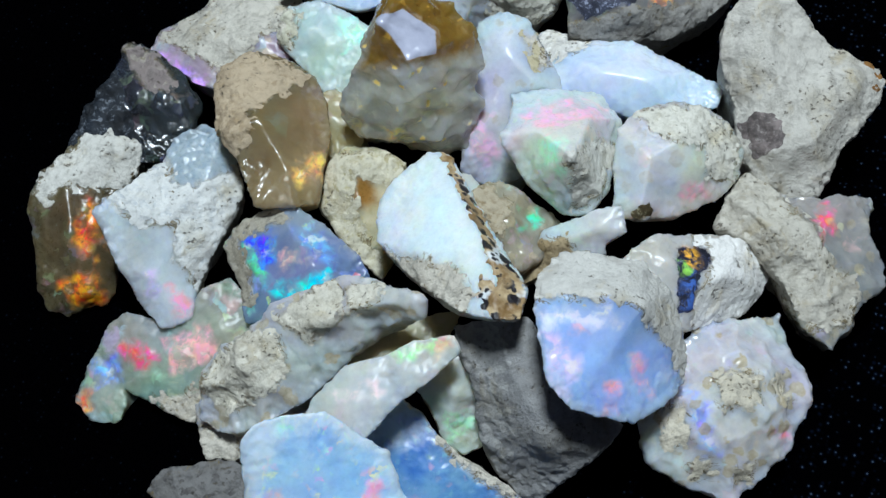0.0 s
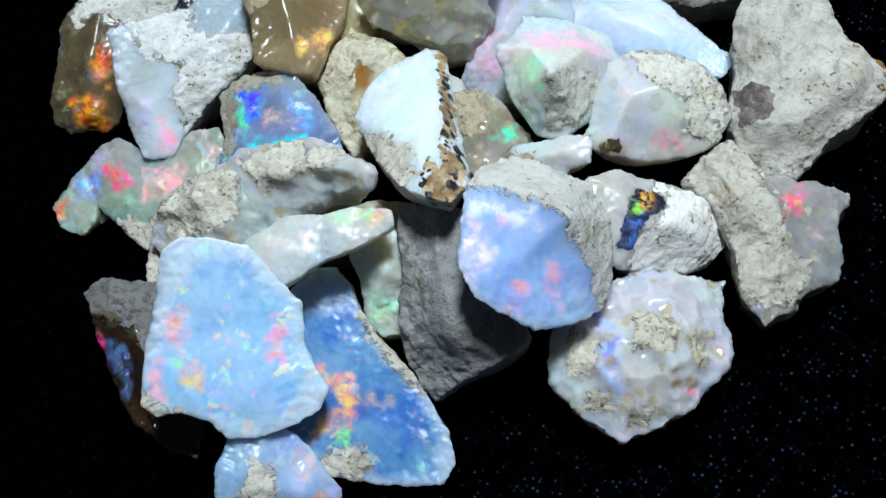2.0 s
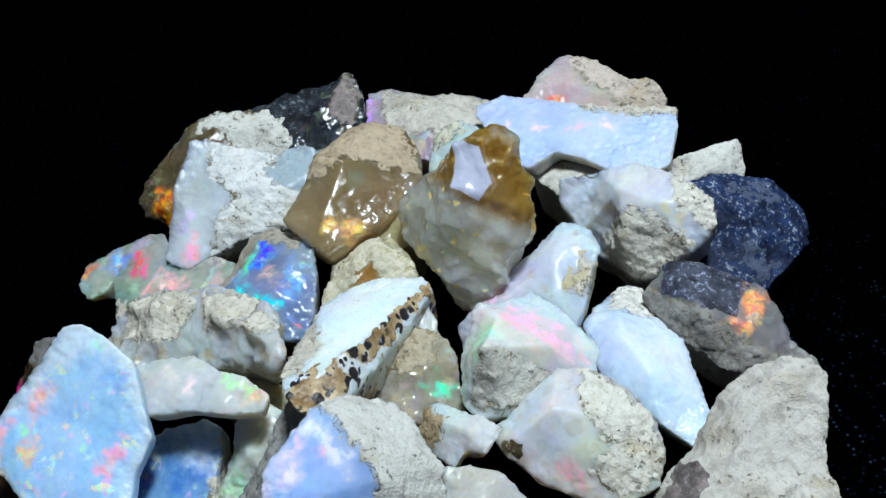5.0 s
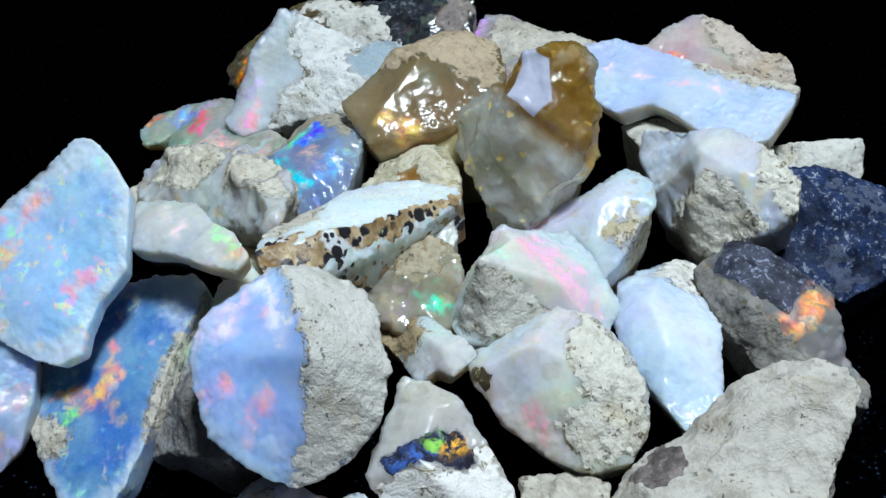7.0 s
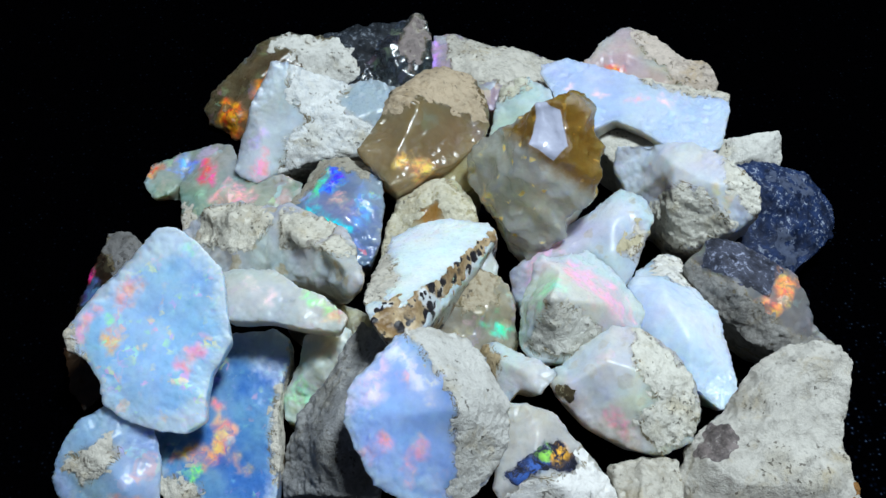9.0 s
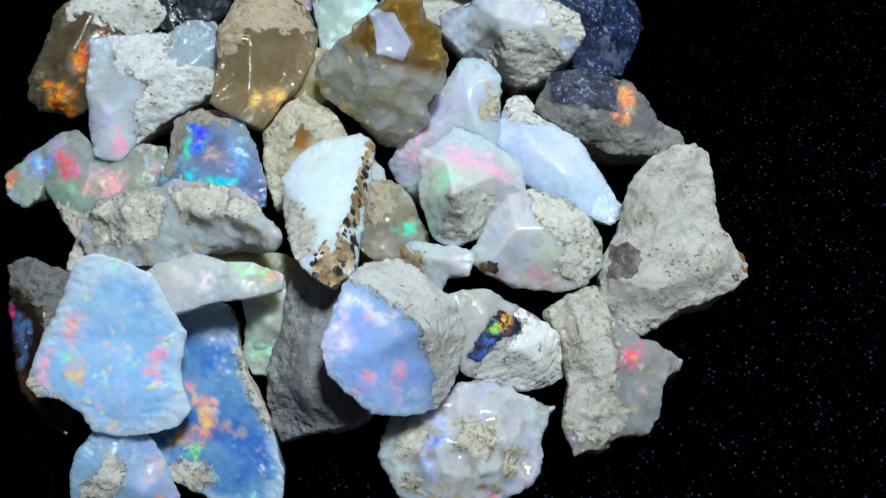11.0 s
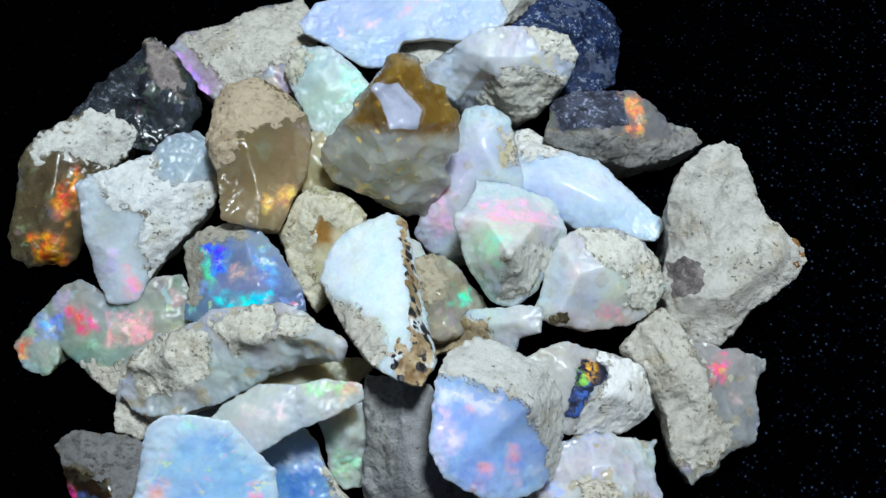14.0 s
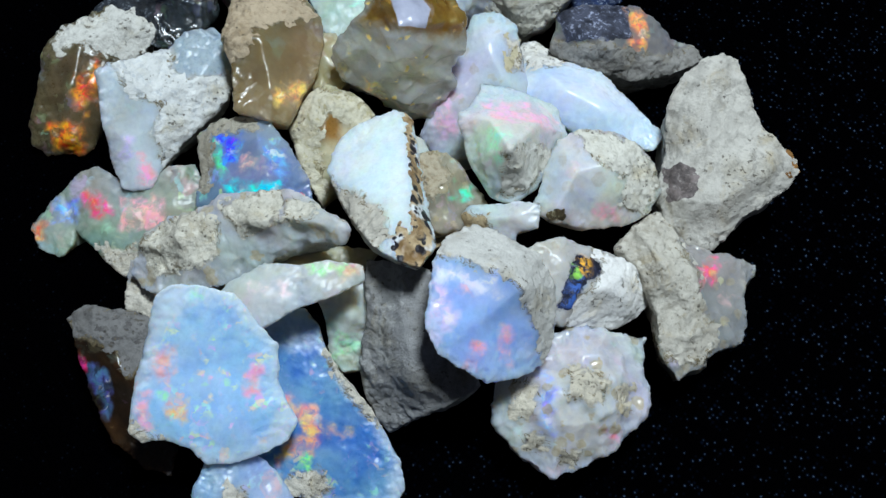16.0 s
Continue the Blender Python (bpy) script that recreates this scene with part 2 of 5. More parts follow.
def chalk(name, light, deep, speck=(0.1, 0.085, 0.065), bump_size=0.0006):
    """Dry, powdery potch or crust with pits, veins and grains."""
    mat, tree = graph(name)
    n = Nodes(tree)
    p = n.add("ShaderNodeTexCoord").outputs["Object"]
    fine, mid, wide = n.noise(p, 3000, 4, 0.65), n.noise(p, 800, 5, 0.65), n.noise(p, 190, 3)
    colour = n.mix(n.ramp(mid, 0.25, 0.55), deep, light)
    colour = n.mix(n.math("MULTIPLY", n.ramp(wide, 0.5, 0.66), 0.5), colour, (light[0] * 0.8, light[1] * 0.76, light[2] * 0.66))
    colour = n.mix(n.math("MULTIPLY", n.ramp(fine, 0.55, 0.7), 0.4), colour, tuple(min(0.9, c * 1.25) for c in light))
    pits = n.math("MULTIPLY", n.ramp(n.noise(p, 1500, 2, 0.6, 0.0), 0.6, 0.68), n.ramp(n.noise(p, 260, 2), 0.46, 0.56))
    patch = n.noise(p, 120, 4, 0.6, 0.8)
    colour = n.mix(n.math("MULTIPLY", n.ramp(patch, 0.5, 0.62), 0.55), colour, (light[0] * 0.72, light[1] * 0.7, light[2] * 0.68))
    colour = n.mix(n.math("MULTIPLY", n.ramp(patch, 0.44, 0.36), 0.5), colour, tuple(min(0.86, c * 1.12) for c in light))
    ochre = n.math("MULTIPLY", n.ramp(n.noise(p, 210, 4, 0.7, 1.0), 0.53, 0.7), 0.5)
    colour = n.mix(ochre, colour, (light[0] * 0.8, light[1] * 0.68, light[2] * 0.45))
    ash = n.math("MULTIPLY", n.ramp(n.noise(p, 330, 5, 0.75, 0.6), 0.54, 0.68), 0.6)
    colour = n.mix(ash, colour, (deep[0] * 0.68, deep[1] * 0.68, deep[2] * 0.68))
    cracks = n.add("ShaderNodeTexVoronoi", Vector=p, Scale=260.0, Randomness=1.0)
    cracks.feature = "DISTANCE_TO_EDGE"
    crack = n.math("MULTIPLY", n.ramp(n.math("ADD", cracks.outputs["Distance"], n.math("MULTIPLY", n.math("SUBTRACT", mid, 0.5), 0.3)), 0.03, 0.012), n.ramp(wide, 0.47, 0.58))
    marks = n.math("MAXIMUM", pits, n.math("MULTIPLY", crack, 0.15))
    colour = n.mix(n.math("MULTIPLY", marks, 0.75), colour, speck)
    height = n.math("SUBTRACT", n.math("ADD", n.math("MULTIPLY", mid, 0.55), n.math("MULTIPLY", fine, 0.6)), n.math("MULTIPLY", marks, 0.6))
    bump = n.add("ShaderNodeBump", Strength=0.7, Distance=bump_size, Height=height)
    shell = n.add("ShaderNodeBsdfPrincipled", Base_Color=colour, Roughness=0.92, Normal=bump.outputs[0])
    shell.inputs["Specular IOR Level"].default_value = 0.2
    tree.links.new(shell.outputs[0], tree.nodes.new("ShaderNodeOutputMaterial").inputs[0])
    return mat


def slate(name, dark, pale):
    """Near-black glassy potch with pale grains."""
    mat, tree = graph(name)
    n = Nodes(tree)
    p = n.add("ShaderNodeTexCoord").outputs["Object"]
    fine, mid = n.noise(p, 2400, 4, 0.7), n.noise(p, 420, 4, 0.65)
    grains = n.math("MULTIPLY", n.ramp(n.noise(p, 1500, 4, 0.75, 0.5), 0.54, 0.62), n.ramp(mid, 0.38, 0.58))
    colour = n.mix(grains, n.mix(n.ramp(mid, 0.3, 0.7), tuple(c * 0.35 for c in dark), tuple(c * 1.7 for c in dark)), pale)
    flash = n.layer("flash")
    embers = n.math("MULTIPLY", n.ramp(flash.outputs["Alpha"], 0.2, 0.7), n.ramp(n.noise(p, 700, 3, 0.6, 1.0), 0.4, 0.6))
    colour = n.mix(embers, colour, flash.outputs["Color"])
    bump = n.add("ShaderNodeBump", Strength=0.6, Distance=0.0005, Height=n.math("ADD", mid, n.math("MULTIPLY", fine, 0.5)))
    shell = n.add("ShaderNodeBsdfPrincipled", Base_Color=colour, Roughness=0.62, Normal=bump.outputs[0])
    shell.inputs["Specular IOR Level"].default_value = 0.25
    tree.links.new(shell.outputs[0], tree.nodes.new("ShaderNodeOutputMaterial").inputs[0])
    return mat


def dotted_band(name):
    """Tan ironstone with round black dots that run together along its upper edge."""
    mat, tree = graph(name)
    n = Nodes(tree)
    p = n.add("ShaderNodeTexCoord").outputs["Object"]
    fine, mid = n.noise(p, 2400, 4), n.noise(p, 420, 3)
    band = n.mix(n.ramp(mid, 0.35, 0.65), (0.22, 0.13, 0.05), (0.55, 0.42, 0.25))
    band = n.mix(n.ramp(n.noise(p, 190, 3), 0.52, 0.6), band, (0.72, 0.76, 0.78))

    def blots(scale, reach):
        cells = n.add("ShaderNodeTexVoronoi", Vector=p, Scale=scale, Randomness=1.0).outputs["Distance"]
        return n.ramp(n.math("ADD", cells, n.math("MULTIPLY", n.math("SUBTRACT", fine, 0.5), 0.3)), reach, reach - 0.08)

    dots = n.math("MULTIPLY", blots(520.0, 0.46), n.ramp(n.noise(p, 200, 2), 0.36, 0.46))
    dots = n.math("MAXIMUM", dots, n.math("MULTIPLY", blots(900.0, 0.36), n.ramp(mid, 0.45, 0.52)))
    colour = n.mix(dots, band, (0.012, 0.01, 0.014))
    bump = n.add("ShaderNodeBump", Strength=0.4, Distance=0.0003, Height=n.math("ADD", mid, fine))
    shell = n.add("ShaderNodeBsdfPrincipled", Base_Color=colour, Roughness=0.45, Normal=bump.outputs[0])
    tree.links.new(shell.outputs[0], tree.nodes.new("ShaderNodeOutputMaterial").inputs[0])
    return mat


def window_material(name):
    """A flat milky window, faintly lilac."""
    mat, tree = graph(name)
    n = Nodes(tree)
    p = n.add("ShaderNodeTexCoord").outputs["Object"]
    mid = n.noise(p, 700, 4, 0.6)
    colour = n.mix(mid, (0.34, 0.36, 0.48), (0.56, 0.58, 0.70))
    bump = n.add("ShaderNodeBump", Strength=0.3, Distance=0.0002, Height=mid)
    shell = n.add("ShaderNodeBsdfPrincipled", Base_Color=colour, Roughness=0.2, Normal=bump.outputs[0])
    tree.links.new(shell.outputs[0], tree.nodes.new("ShaderNodeOutputMaterial").inputs[0])
    return mat


def cloth_material():
    mat, tree = graph("black_cloth")
    n = Nodes(tree)
    p = n.add("ShaderNodeTexCoord").outputs["Object"]
    turned = n.add("ShaderNodeMapping", Vector=p)
    turned.inputs["Rotation"].default_value = (0, 0, 0.5)
    wave_a = n.add("ShaderNodeTexWave", Vector=turned.outputs[0], Scale=330.0, Distortion=1.5, Detail=2.0)
    wave_b = n.add("ShaderNodeTexWave", Vector=turned.outputs[0], Scale=330.0, Distortion=1.5, Detail=2.0)
    wave_b.bands_direction = "Y"
    knots = n.math("MULTIPLY", wave_a.outputs["Fac"], wave_b.outputs["Fac"])
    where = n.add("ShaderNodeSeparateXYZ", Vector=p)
    # glints on the weave, painted as bluish specks that thin out towards the left
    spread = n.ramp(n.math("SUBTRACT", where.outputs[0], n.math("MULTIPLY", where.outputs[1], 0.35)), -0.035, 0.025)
    threads = n.add("ShaderNodeTexVoronoi", Vector=turned.outputs[0], Scale=1400.0, Randomness=0.8)
    chance = n.add("ShaderNodeSeparateColor", Color=threads.outputs["Color"]).outputs[0]
    patchy = n.ramp(n.noise(p, 260, 3, 0.6), 0.36, 0.6)
    glint_mask = n.math("MULTIPLY", n.math("MULTIPLY", n.ramp(chance, 0.5, 0.95), patchy), n.math("ADD", n.math("MULTIPLY", spread, 0.9), 0.06))
    speck = n.math("MULTIPLY", n.ramp(threads.outputs["Distance"], 0.26, 0.08), glint_mask)
    halo = n.math("MULTIPLY", n.ramp(threads.outputs["Distance"], 0.6, 0.1), glint_mask)
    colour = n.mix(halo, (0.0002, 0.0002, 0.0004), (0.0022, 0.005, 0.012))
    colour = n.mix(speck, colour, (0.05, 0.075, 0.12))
    bump = n.add("ShaderNodeBump", Strength=0.5, Distance=0.0003, Height=knots)
    shell = n.add("ShaderNodeBsdfPrincipled", Base_Color=colour, Roughness=0.95, Normal=bump.outputs[0])
    shell.inputs["Specular IOR Level"].default_value = 0.0
    out = tree.nodes.new("ShaderNodeOutputMaterial")
    tree.links.new(shell.outputs[0], out.inputs[0])
    return mat


# ---- the cloth ----
ground = bmesh.new()
bmesh.ops.create_grid(ground, x_segments=90, y_segments=90, size=1.5)
for v in ground.verts:
    v.co.z = 0.0004 * noise.noise(v.co * 40) * min(1, (v.co.length / 0.1)) - 0.0004
mesh = bpy.data.meshes.new("ground")
ground.to_mesh(mesh)
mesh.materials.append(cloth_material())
cloth = tagged(new("ground", mesh), "black woven cloth spread flat under the stones", "cloth", kind="structure")

# ---- the stones ----


def inside(u, v, poly):
    """Signed distance, in millimetres, from (u, v) to an outline; positive within it."""
    best, within = 1e9, False
    for (ax, ay), (bx, by) in zip(poly, poly[1:] + poly[:1]):
        dx, dy = bx - ax, by - ay
        k = max(0.0, min(1.0, ((u - ax) * dx + (v - ay) * dy) / (dx * dx + dy * dy + 1e-9)))
        best = min(best, math.hypot(u - ax - k * dx, v - ay - k * dy))
        if (ay > v) != (by > v) and u < ax + (v - ay) / (by - ay) * dx:
            within = not within
    return best if within else -best


def refine(bm, longest):
    """Splits edges until none is longer than this."""
    for _ in range(9):
        long = [e for e in bm.edges if e.calc_length() > longest]
        if not long:
            return
        bmesh.ops.subdivide_edges(bm, edges=long, cuts=1)
        bmesh.ops.triangulate(bm, faces=[f for f in bm.faces if len(f.verts) > 3])


def scoop(q, size):
    """Shell-shaped hollows with sharp crests between them, as glassy stone breaks."""
    bent = q / size + 0.35 * noise.noise_vector(q / size * 0.9)
    return noise.voronoi(bent)[0][0] ** 2


SKINS = {
    # on the dark grey potch this sheet only paints its lit side
    "crust": ("crust", "rough chalky crust or painted lit side", chalk("pale_crust", (0.62, 0.58, 0.5), (0.36, 0.33, 0.28))),
    # on the rounded pale opal this sheet is a hole's dark inside, painted on
    "dark": ("seam", "dark glassy seam or painted hole", slate("dark_seam", (0.012, 0.015, 0.03), (0.2, 0.2, 0.24))),
    "milk": ("window", "milky polished window", window_material("milky_window")),
    "spot": ("band", "brown band with black dots", dotted_band("dotted_band")),
}
PROUD = {"crust": 0.07, "dark": 0.10, "milk": 0.14, "spot": 0.08}


def skin(kind, bm, layer, seed, grit):
    """The sheet of crust, seam, window or band that lies on a stone, a little proud of it, with a ragged border that dips under its surface."""
    lift = {}
    for v in bm.verts:
        if v[layer] > 0.02:
            q = v.co + seed
            ragged = (0.25 + 2.4 * min(grit, 0.25) if kind == "crust" else 0.25) * (noise.fractal(q * 0.55, 0.8, 2.0, 4) + 0.5 * noise.noise(q * 1.1)) if kind != "milk" else 0.05 * noise.noise(q)
            value = v[layer] + ragged - 0.5
            if value > -0.3:
                up = max(-0.8, min(1.0, value / 0.35))
                rough = 1.2 * grit * max(0, value) * (noise.fractal(q * 0.8, 0.8, 2.1, 4) - 0.4 * max(0, noise.noise(q * 0.5))) if kind == "crust" else 0.0
                lift[v] = v.co + v.normal * (PROUD[kind] * up + rough)
    sheet = bmesh.new()
    fire_to, fire_from = sheet.verts.layers.float_color.new("flash"), bm.verts.layers.float_color["flash"]
    new_of = {v: sheet.verts.new(co) for v, co in lift.items()}
    for v, made in new_of.items():
        made[fire_to] = v[fire_from]
    for f in bm.faces:
        if all(v in new_of for v in f.verts):
            sheet.faces.new([new_of[v] for v in f.verts]).smooth = True
    bmesh.ops.delete(sheet, geom=[v for v in sheet.verts if not v.link_faces], context="VERTS")
    bmesh.ops.scale(sheet, vec=(0.001,) * 3, verts=sheet.verts[:])
    return sheet


def stone(label, material, at, turn, rim, ridge, thick=8.0, taper=0.75, sink=0.5, worn=4, lumps=0.2, grit=0.24, shards=0.0, chips=0.45, zones=(), crust=None, dark=None, name="rough_opal", category="opal stone", edge=0.4):
    """One stone. rim: its outline in millimetres, seen along its own z; ridge: the high points within it; thick: how deep it goes behind the outline."""
    from_mm = pose(*[c / 1000 for c in at], *turn) @ Matrix.Scale(0.001, 4)
    to_mm = from_mm.inverted()
    count = len(rim)
    middle = sum((Vector(p[:2]) for p in rim), Vector((0, 0))) / count
    grown = []
    for p in rim:
        out = (Vector(p[:2]) - middle).normalized() * 0.2
        grown.append((p[0] + out.x, p[1] + out.y, p[2]))
    rim = grown
    flat = [Vector(p[:2]) for p in rim + ridge]
    area = sum(a.x * b.y - b.x * a.y for a, b in zip(flat[:count], flat[1:count] + flat[:1]))
    order = list(range(count)) if area > 0 else list(range(count))[::-1]
    from mathutils.geometry import delaunay_2d_cdt
    points, _, faces, origin, _, _ = delaunay_2d_cdt(flat, [], [order], 1, 1e-5)
    bm = bmesh.new()
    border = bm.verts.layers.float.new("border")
    flank = bm.verts.layers.float.new("flank")
    depths = [Vector(p) for p in rim + ridge]
    top = [bm.verts.new(depths[o[0]]) if o else bm.verts.new((*q, 0)) for q, o in zip(points, origin)]
    for f in faces:
        bm.faces.new([top[i] for i in f])
    which = {o[0]: v for v, o in zip(top, origin) if o}
    centre = sum((Vector(p) for p in rim), Vector()) / count
    down = (to_mm.to_3x3() @ Vector((0, 0, -1))).normalized()
    back = (Vector((0, 0, -1)) * (1 - sink) + down * sink).normalized() * thick
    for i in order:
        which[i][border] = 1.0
    rings = [[which[i] for i in order]]
    for k, shrink in ((0.45, 1 - 0.35 * (1 - taper)), (1.0, taper)):
        ring = []
        for i in order:
            q = centre + (Vector(rim[i]) - centre) * shrink + back * k * (1 + 0.15 * noise.noise(Vector(rim[i]) * 0.2))
            w = from_mm @ q
            if w.z < 0.0001:
                w.z = 0.0001
            ring.append(bm.verts.new(to_mm @ w))
            ring[-1][flank] = 1.0
        rings.append(ring)
    for a, b in zip(rings, rings[1:]):
        for i in range(count):
            j = (i + 1) % count
            bm.faces.new([a[j], a[i], b[i], b[j]])
    low = bm.verts.new(sum((v.co for v in rings[-1]), Vector()) / count + back * 0.06)
    low[flank] = 1.0
    for i in range(count):
        bm.faces.new([rings[-1][(i + 1) % count], rings[-1][i], low])
    bmesh.ops.triangulate(bm, faces=bm.faces[:])
    bmesh.ops.recalc_face_normals(bm, faces=bm.faces[:])
    refine(bm, edge)
    free = [v for v in bm.verts if v[border] < 0.999]
    edge_verts = [v for v in bm.verts if v[border] >= 0.999]
    next_to = {v: [o for o in (e.other_vert(v) for e in v.link_edges) if o[border] >= 0.999] for v in edge_verts}
    for _ in range(2):
        eased = {v: (v.co * 2 + sum((o.co for o in near), Vector())) / (2 + len(near)) for v, near in next_to.items()}
        for v, co in eased.items():
            v.co = co
    for _ in range(worn):
        bmesh.ops.smooth_vert(bm, verts=free, factor=0.5, use_axis_x=True, use_axis_y=True, use_axis_z=True)
    bmesh.ops.smooth_vert(bm, verts=bm.verts[:], factor=0.5, use_axis_x=True, use_axis_y=True, use_axis_z=True)
    bm.normal_update()
    seed = Vector((at[0], at[1], at[2])) * 1.37
    kinds = ("crust", "dark", "brown", "milk", "spot")
    layers = {k: bm.verts.layers.float.new(k) for k in kinds}
    glow = bm.verts.layers.float_color.new("flash")
    moved = []
    for v in bm.verts:
        u, w = v.co.x, v.co.y
        colour, most = (1, 1, 1), 0.0
        for kind, tint, poly in zones:
            d = inside(u, w, poly)
            if kind == "flash":
                a = max(0.0, min(1.0, 0.5 + d / 2.8))
                if a > most:
                    colour, most = tint, a
            else:
                v[layers[kind]] = max(v[layers[kind]], min(1.0, max(0.0, 0.5 + d / 2.4)))
        v[glow] = (*colour, most)
        rough = v[layers["crust"]]
        q = v.co + seed
        calm = 1 - 0.9 * v[layers["milk"]]
        push = lumps * (1.2 * noise.fractal(q * 0.16, 1.0, 2.0, 2) - 0.8 * abs(noise.noise(q * 0.23)))
        if shards:
            push += 1.7 * shards * (scoop(q, 3.4) - 0.22) + 0.5 * shards * (0.5 - 1.6 * abs(noise.noise(q * 0.3)) + 0.4 * noise.noise(q * 0.75) - 0.5 * abs(noise.noise(q * 0.62)))
        push += chips * (scoop(q, 6.5) - 0.25) + 0.35 * chips * (scoop(q + Vector((31, 7, 3)), 2.6) - 0.25)
        push += (0.22 * v[border] + 0.25 * max(0, v[border] - 0.8)) * noise.fractal(q * 0.9, 0.7, 2.0, 4)
        push += 0.8 * grit * rough * (1.3 * noise.fractal(q * 0.3, 0.9, 2.0, 5) - 0.9 * abs(noise.noise(q * 0.45)) + 0.3)
        moved.append(v.co + v.normal * push * calm)
    for v, co in zip(bm.verts, moved):
        v.co = co
    made = [(kind, skin(kind, bm, layers[kind], seed, grit)) for kind in ("crust", "dark", "milk", "spot") if any(z[0] == kind for z in zones)]
    for f in bm.faces:
        f.smooth = True
    bmesh.ops.scale(bm, vec=(0.001,) * 3, verts=bm.verts[:])
    data = bpy.data.meshes.new(name)
    bm.to_mesh(data)
    bm.free()
    data.materials.append(material)
    ob = tagged(new(name, data), label, category, "pile of rough opals")
    ob.matrix_world = pose(*[c / 1000 for c in at], *turn)
    for kind, piece in made:
        part_name, part_label, dress = SKINS[kind]
        sheet = bpy.data.meshes.new(part_name)
        piece.to_mesh(sheet)
        piece.free()
        sheet.materials.append({"crust": crust, "dark": dark}.get(kind) or dress)
        child = tagged(new(part_name, sheet), part_label)
        child.parent = ob
    return ob


stone(
    "white porcelain opal slice with a brown black-dotted edge",
    mineral("white_porcelain_opal_slice", (0.82, 0.90, 0.92), (0.72, 0.86, 0.92), sheen=0.08, fire=0.05),
    (-7.1, 55.1, 20), (25.5, 3.7, 10.0),
    rim=[(-7.3, 6, -10.8), (-4, 9.3, -11.5), (-0.1, 11.6, -10.8), (2.6, 10.7, -9.6), (4, 5.4, -5.9), (5.7, -0.7, -0.3), (7.2, -6, 5.5), (5.6, -9, 9.4), (2.8, -8.5, 8.9), (-0.6, -7.3, 6.1), (-3.4, -4.5, 0.6), (-5.8, -1.8, -3.7), (-8, 1.7, -7.9)],
    ridge=[(1.9, 8.3, -6.4), (3.2, 2, 0.2), (4, -2.5, 5.5), (-3.4, -0.6, -1), (0.6, -0.5, 1.8)],
    grit=0.15, thick=7, taper=0.92, worn=2, chips=0.2,
    crust=chalk("white_porcelain_opal_slice_crust", (0.62, 0.58, 0.5), (0.38, 0.36, 0.31)),
    zones=[
        ("crust", 0, [(-7.9, -0.7), (-3.4, -1.2), (0.2, -3), (0.7, -5.7), (-0.3, -7.8), (-4.1, -4.9), (-7.6, 0.4)]),
        ("spot", 0, [(1.6, 11.5), (3.1, 10.3), (3.8, 5), (5.7, -1), (7.1, -6.2), (5.5, -9.4), (3.1, -9.1), (1.6, -6.8), (2.1, -3.7), (3.9, -5.2), (3.6, 0.5), (2.2, 5.9)]),
    ],
)
stone(
    "milky white opal with pink sheen and a chalky patch",
    mineral("milky_white_opal_with", (0.70, 0.74, 0.72), (0.60, 0.68, 0.66), crust=(0.72, 0.71, 0.65), crust_two=(0.54, 0.52, 0.46), fire=0.22),
    (6.1, 69.1, 19.6), (24.4, 0.4, 15.9),
    rim=[(-6.2, 2.5, -4.1), (-3.5, 5, -6.9), (-2.3, 8.4, -10.7), (-0.1, 9.1, -11.7), (2.6, 6.3, -9.1), (8.2, 4.3, -9.7), (10, 0.6, -8.7), (8.9, -3.6, -8.8), (3.9, -8.1, -2.3), (1.4, -9.9, -2.3), (-1.4, -9.2, -2.1), (-4.6, -4.1, -3.5), (-5.7, -0.2, -4.2)],
    ridge=[(0.1, -2.8, 4.6), (-2.1, 1.4, -0.6), (4.5, 1.3, -2.2)],
    grit=0.16, thick=9, taper=0.6,
    crust=chalk("milky_white_opal_with_crust", (0.72, 0.71, 0.65), (0.54, 0.52, 0.46)),
    zones=[
        ("crust", 0, [(-0.2, -3.1), (4.6, -1.6), (7.9, -2.6), (3.3, -7.7), (0, -8.7)]),
        ("flash", (1, 0.55, 0.7), [(-2.8, 3.8), (3.6, 4.6), (8.3, 2.1), (6.3, 0.9), (-2, 1.4)]),
        ("flash", (0.45, 1, 0.7), [(-2.2, -0.2), (0.2, -0.2), (-1.1, -4), (-2.6, -3.2)]),
    ],
)
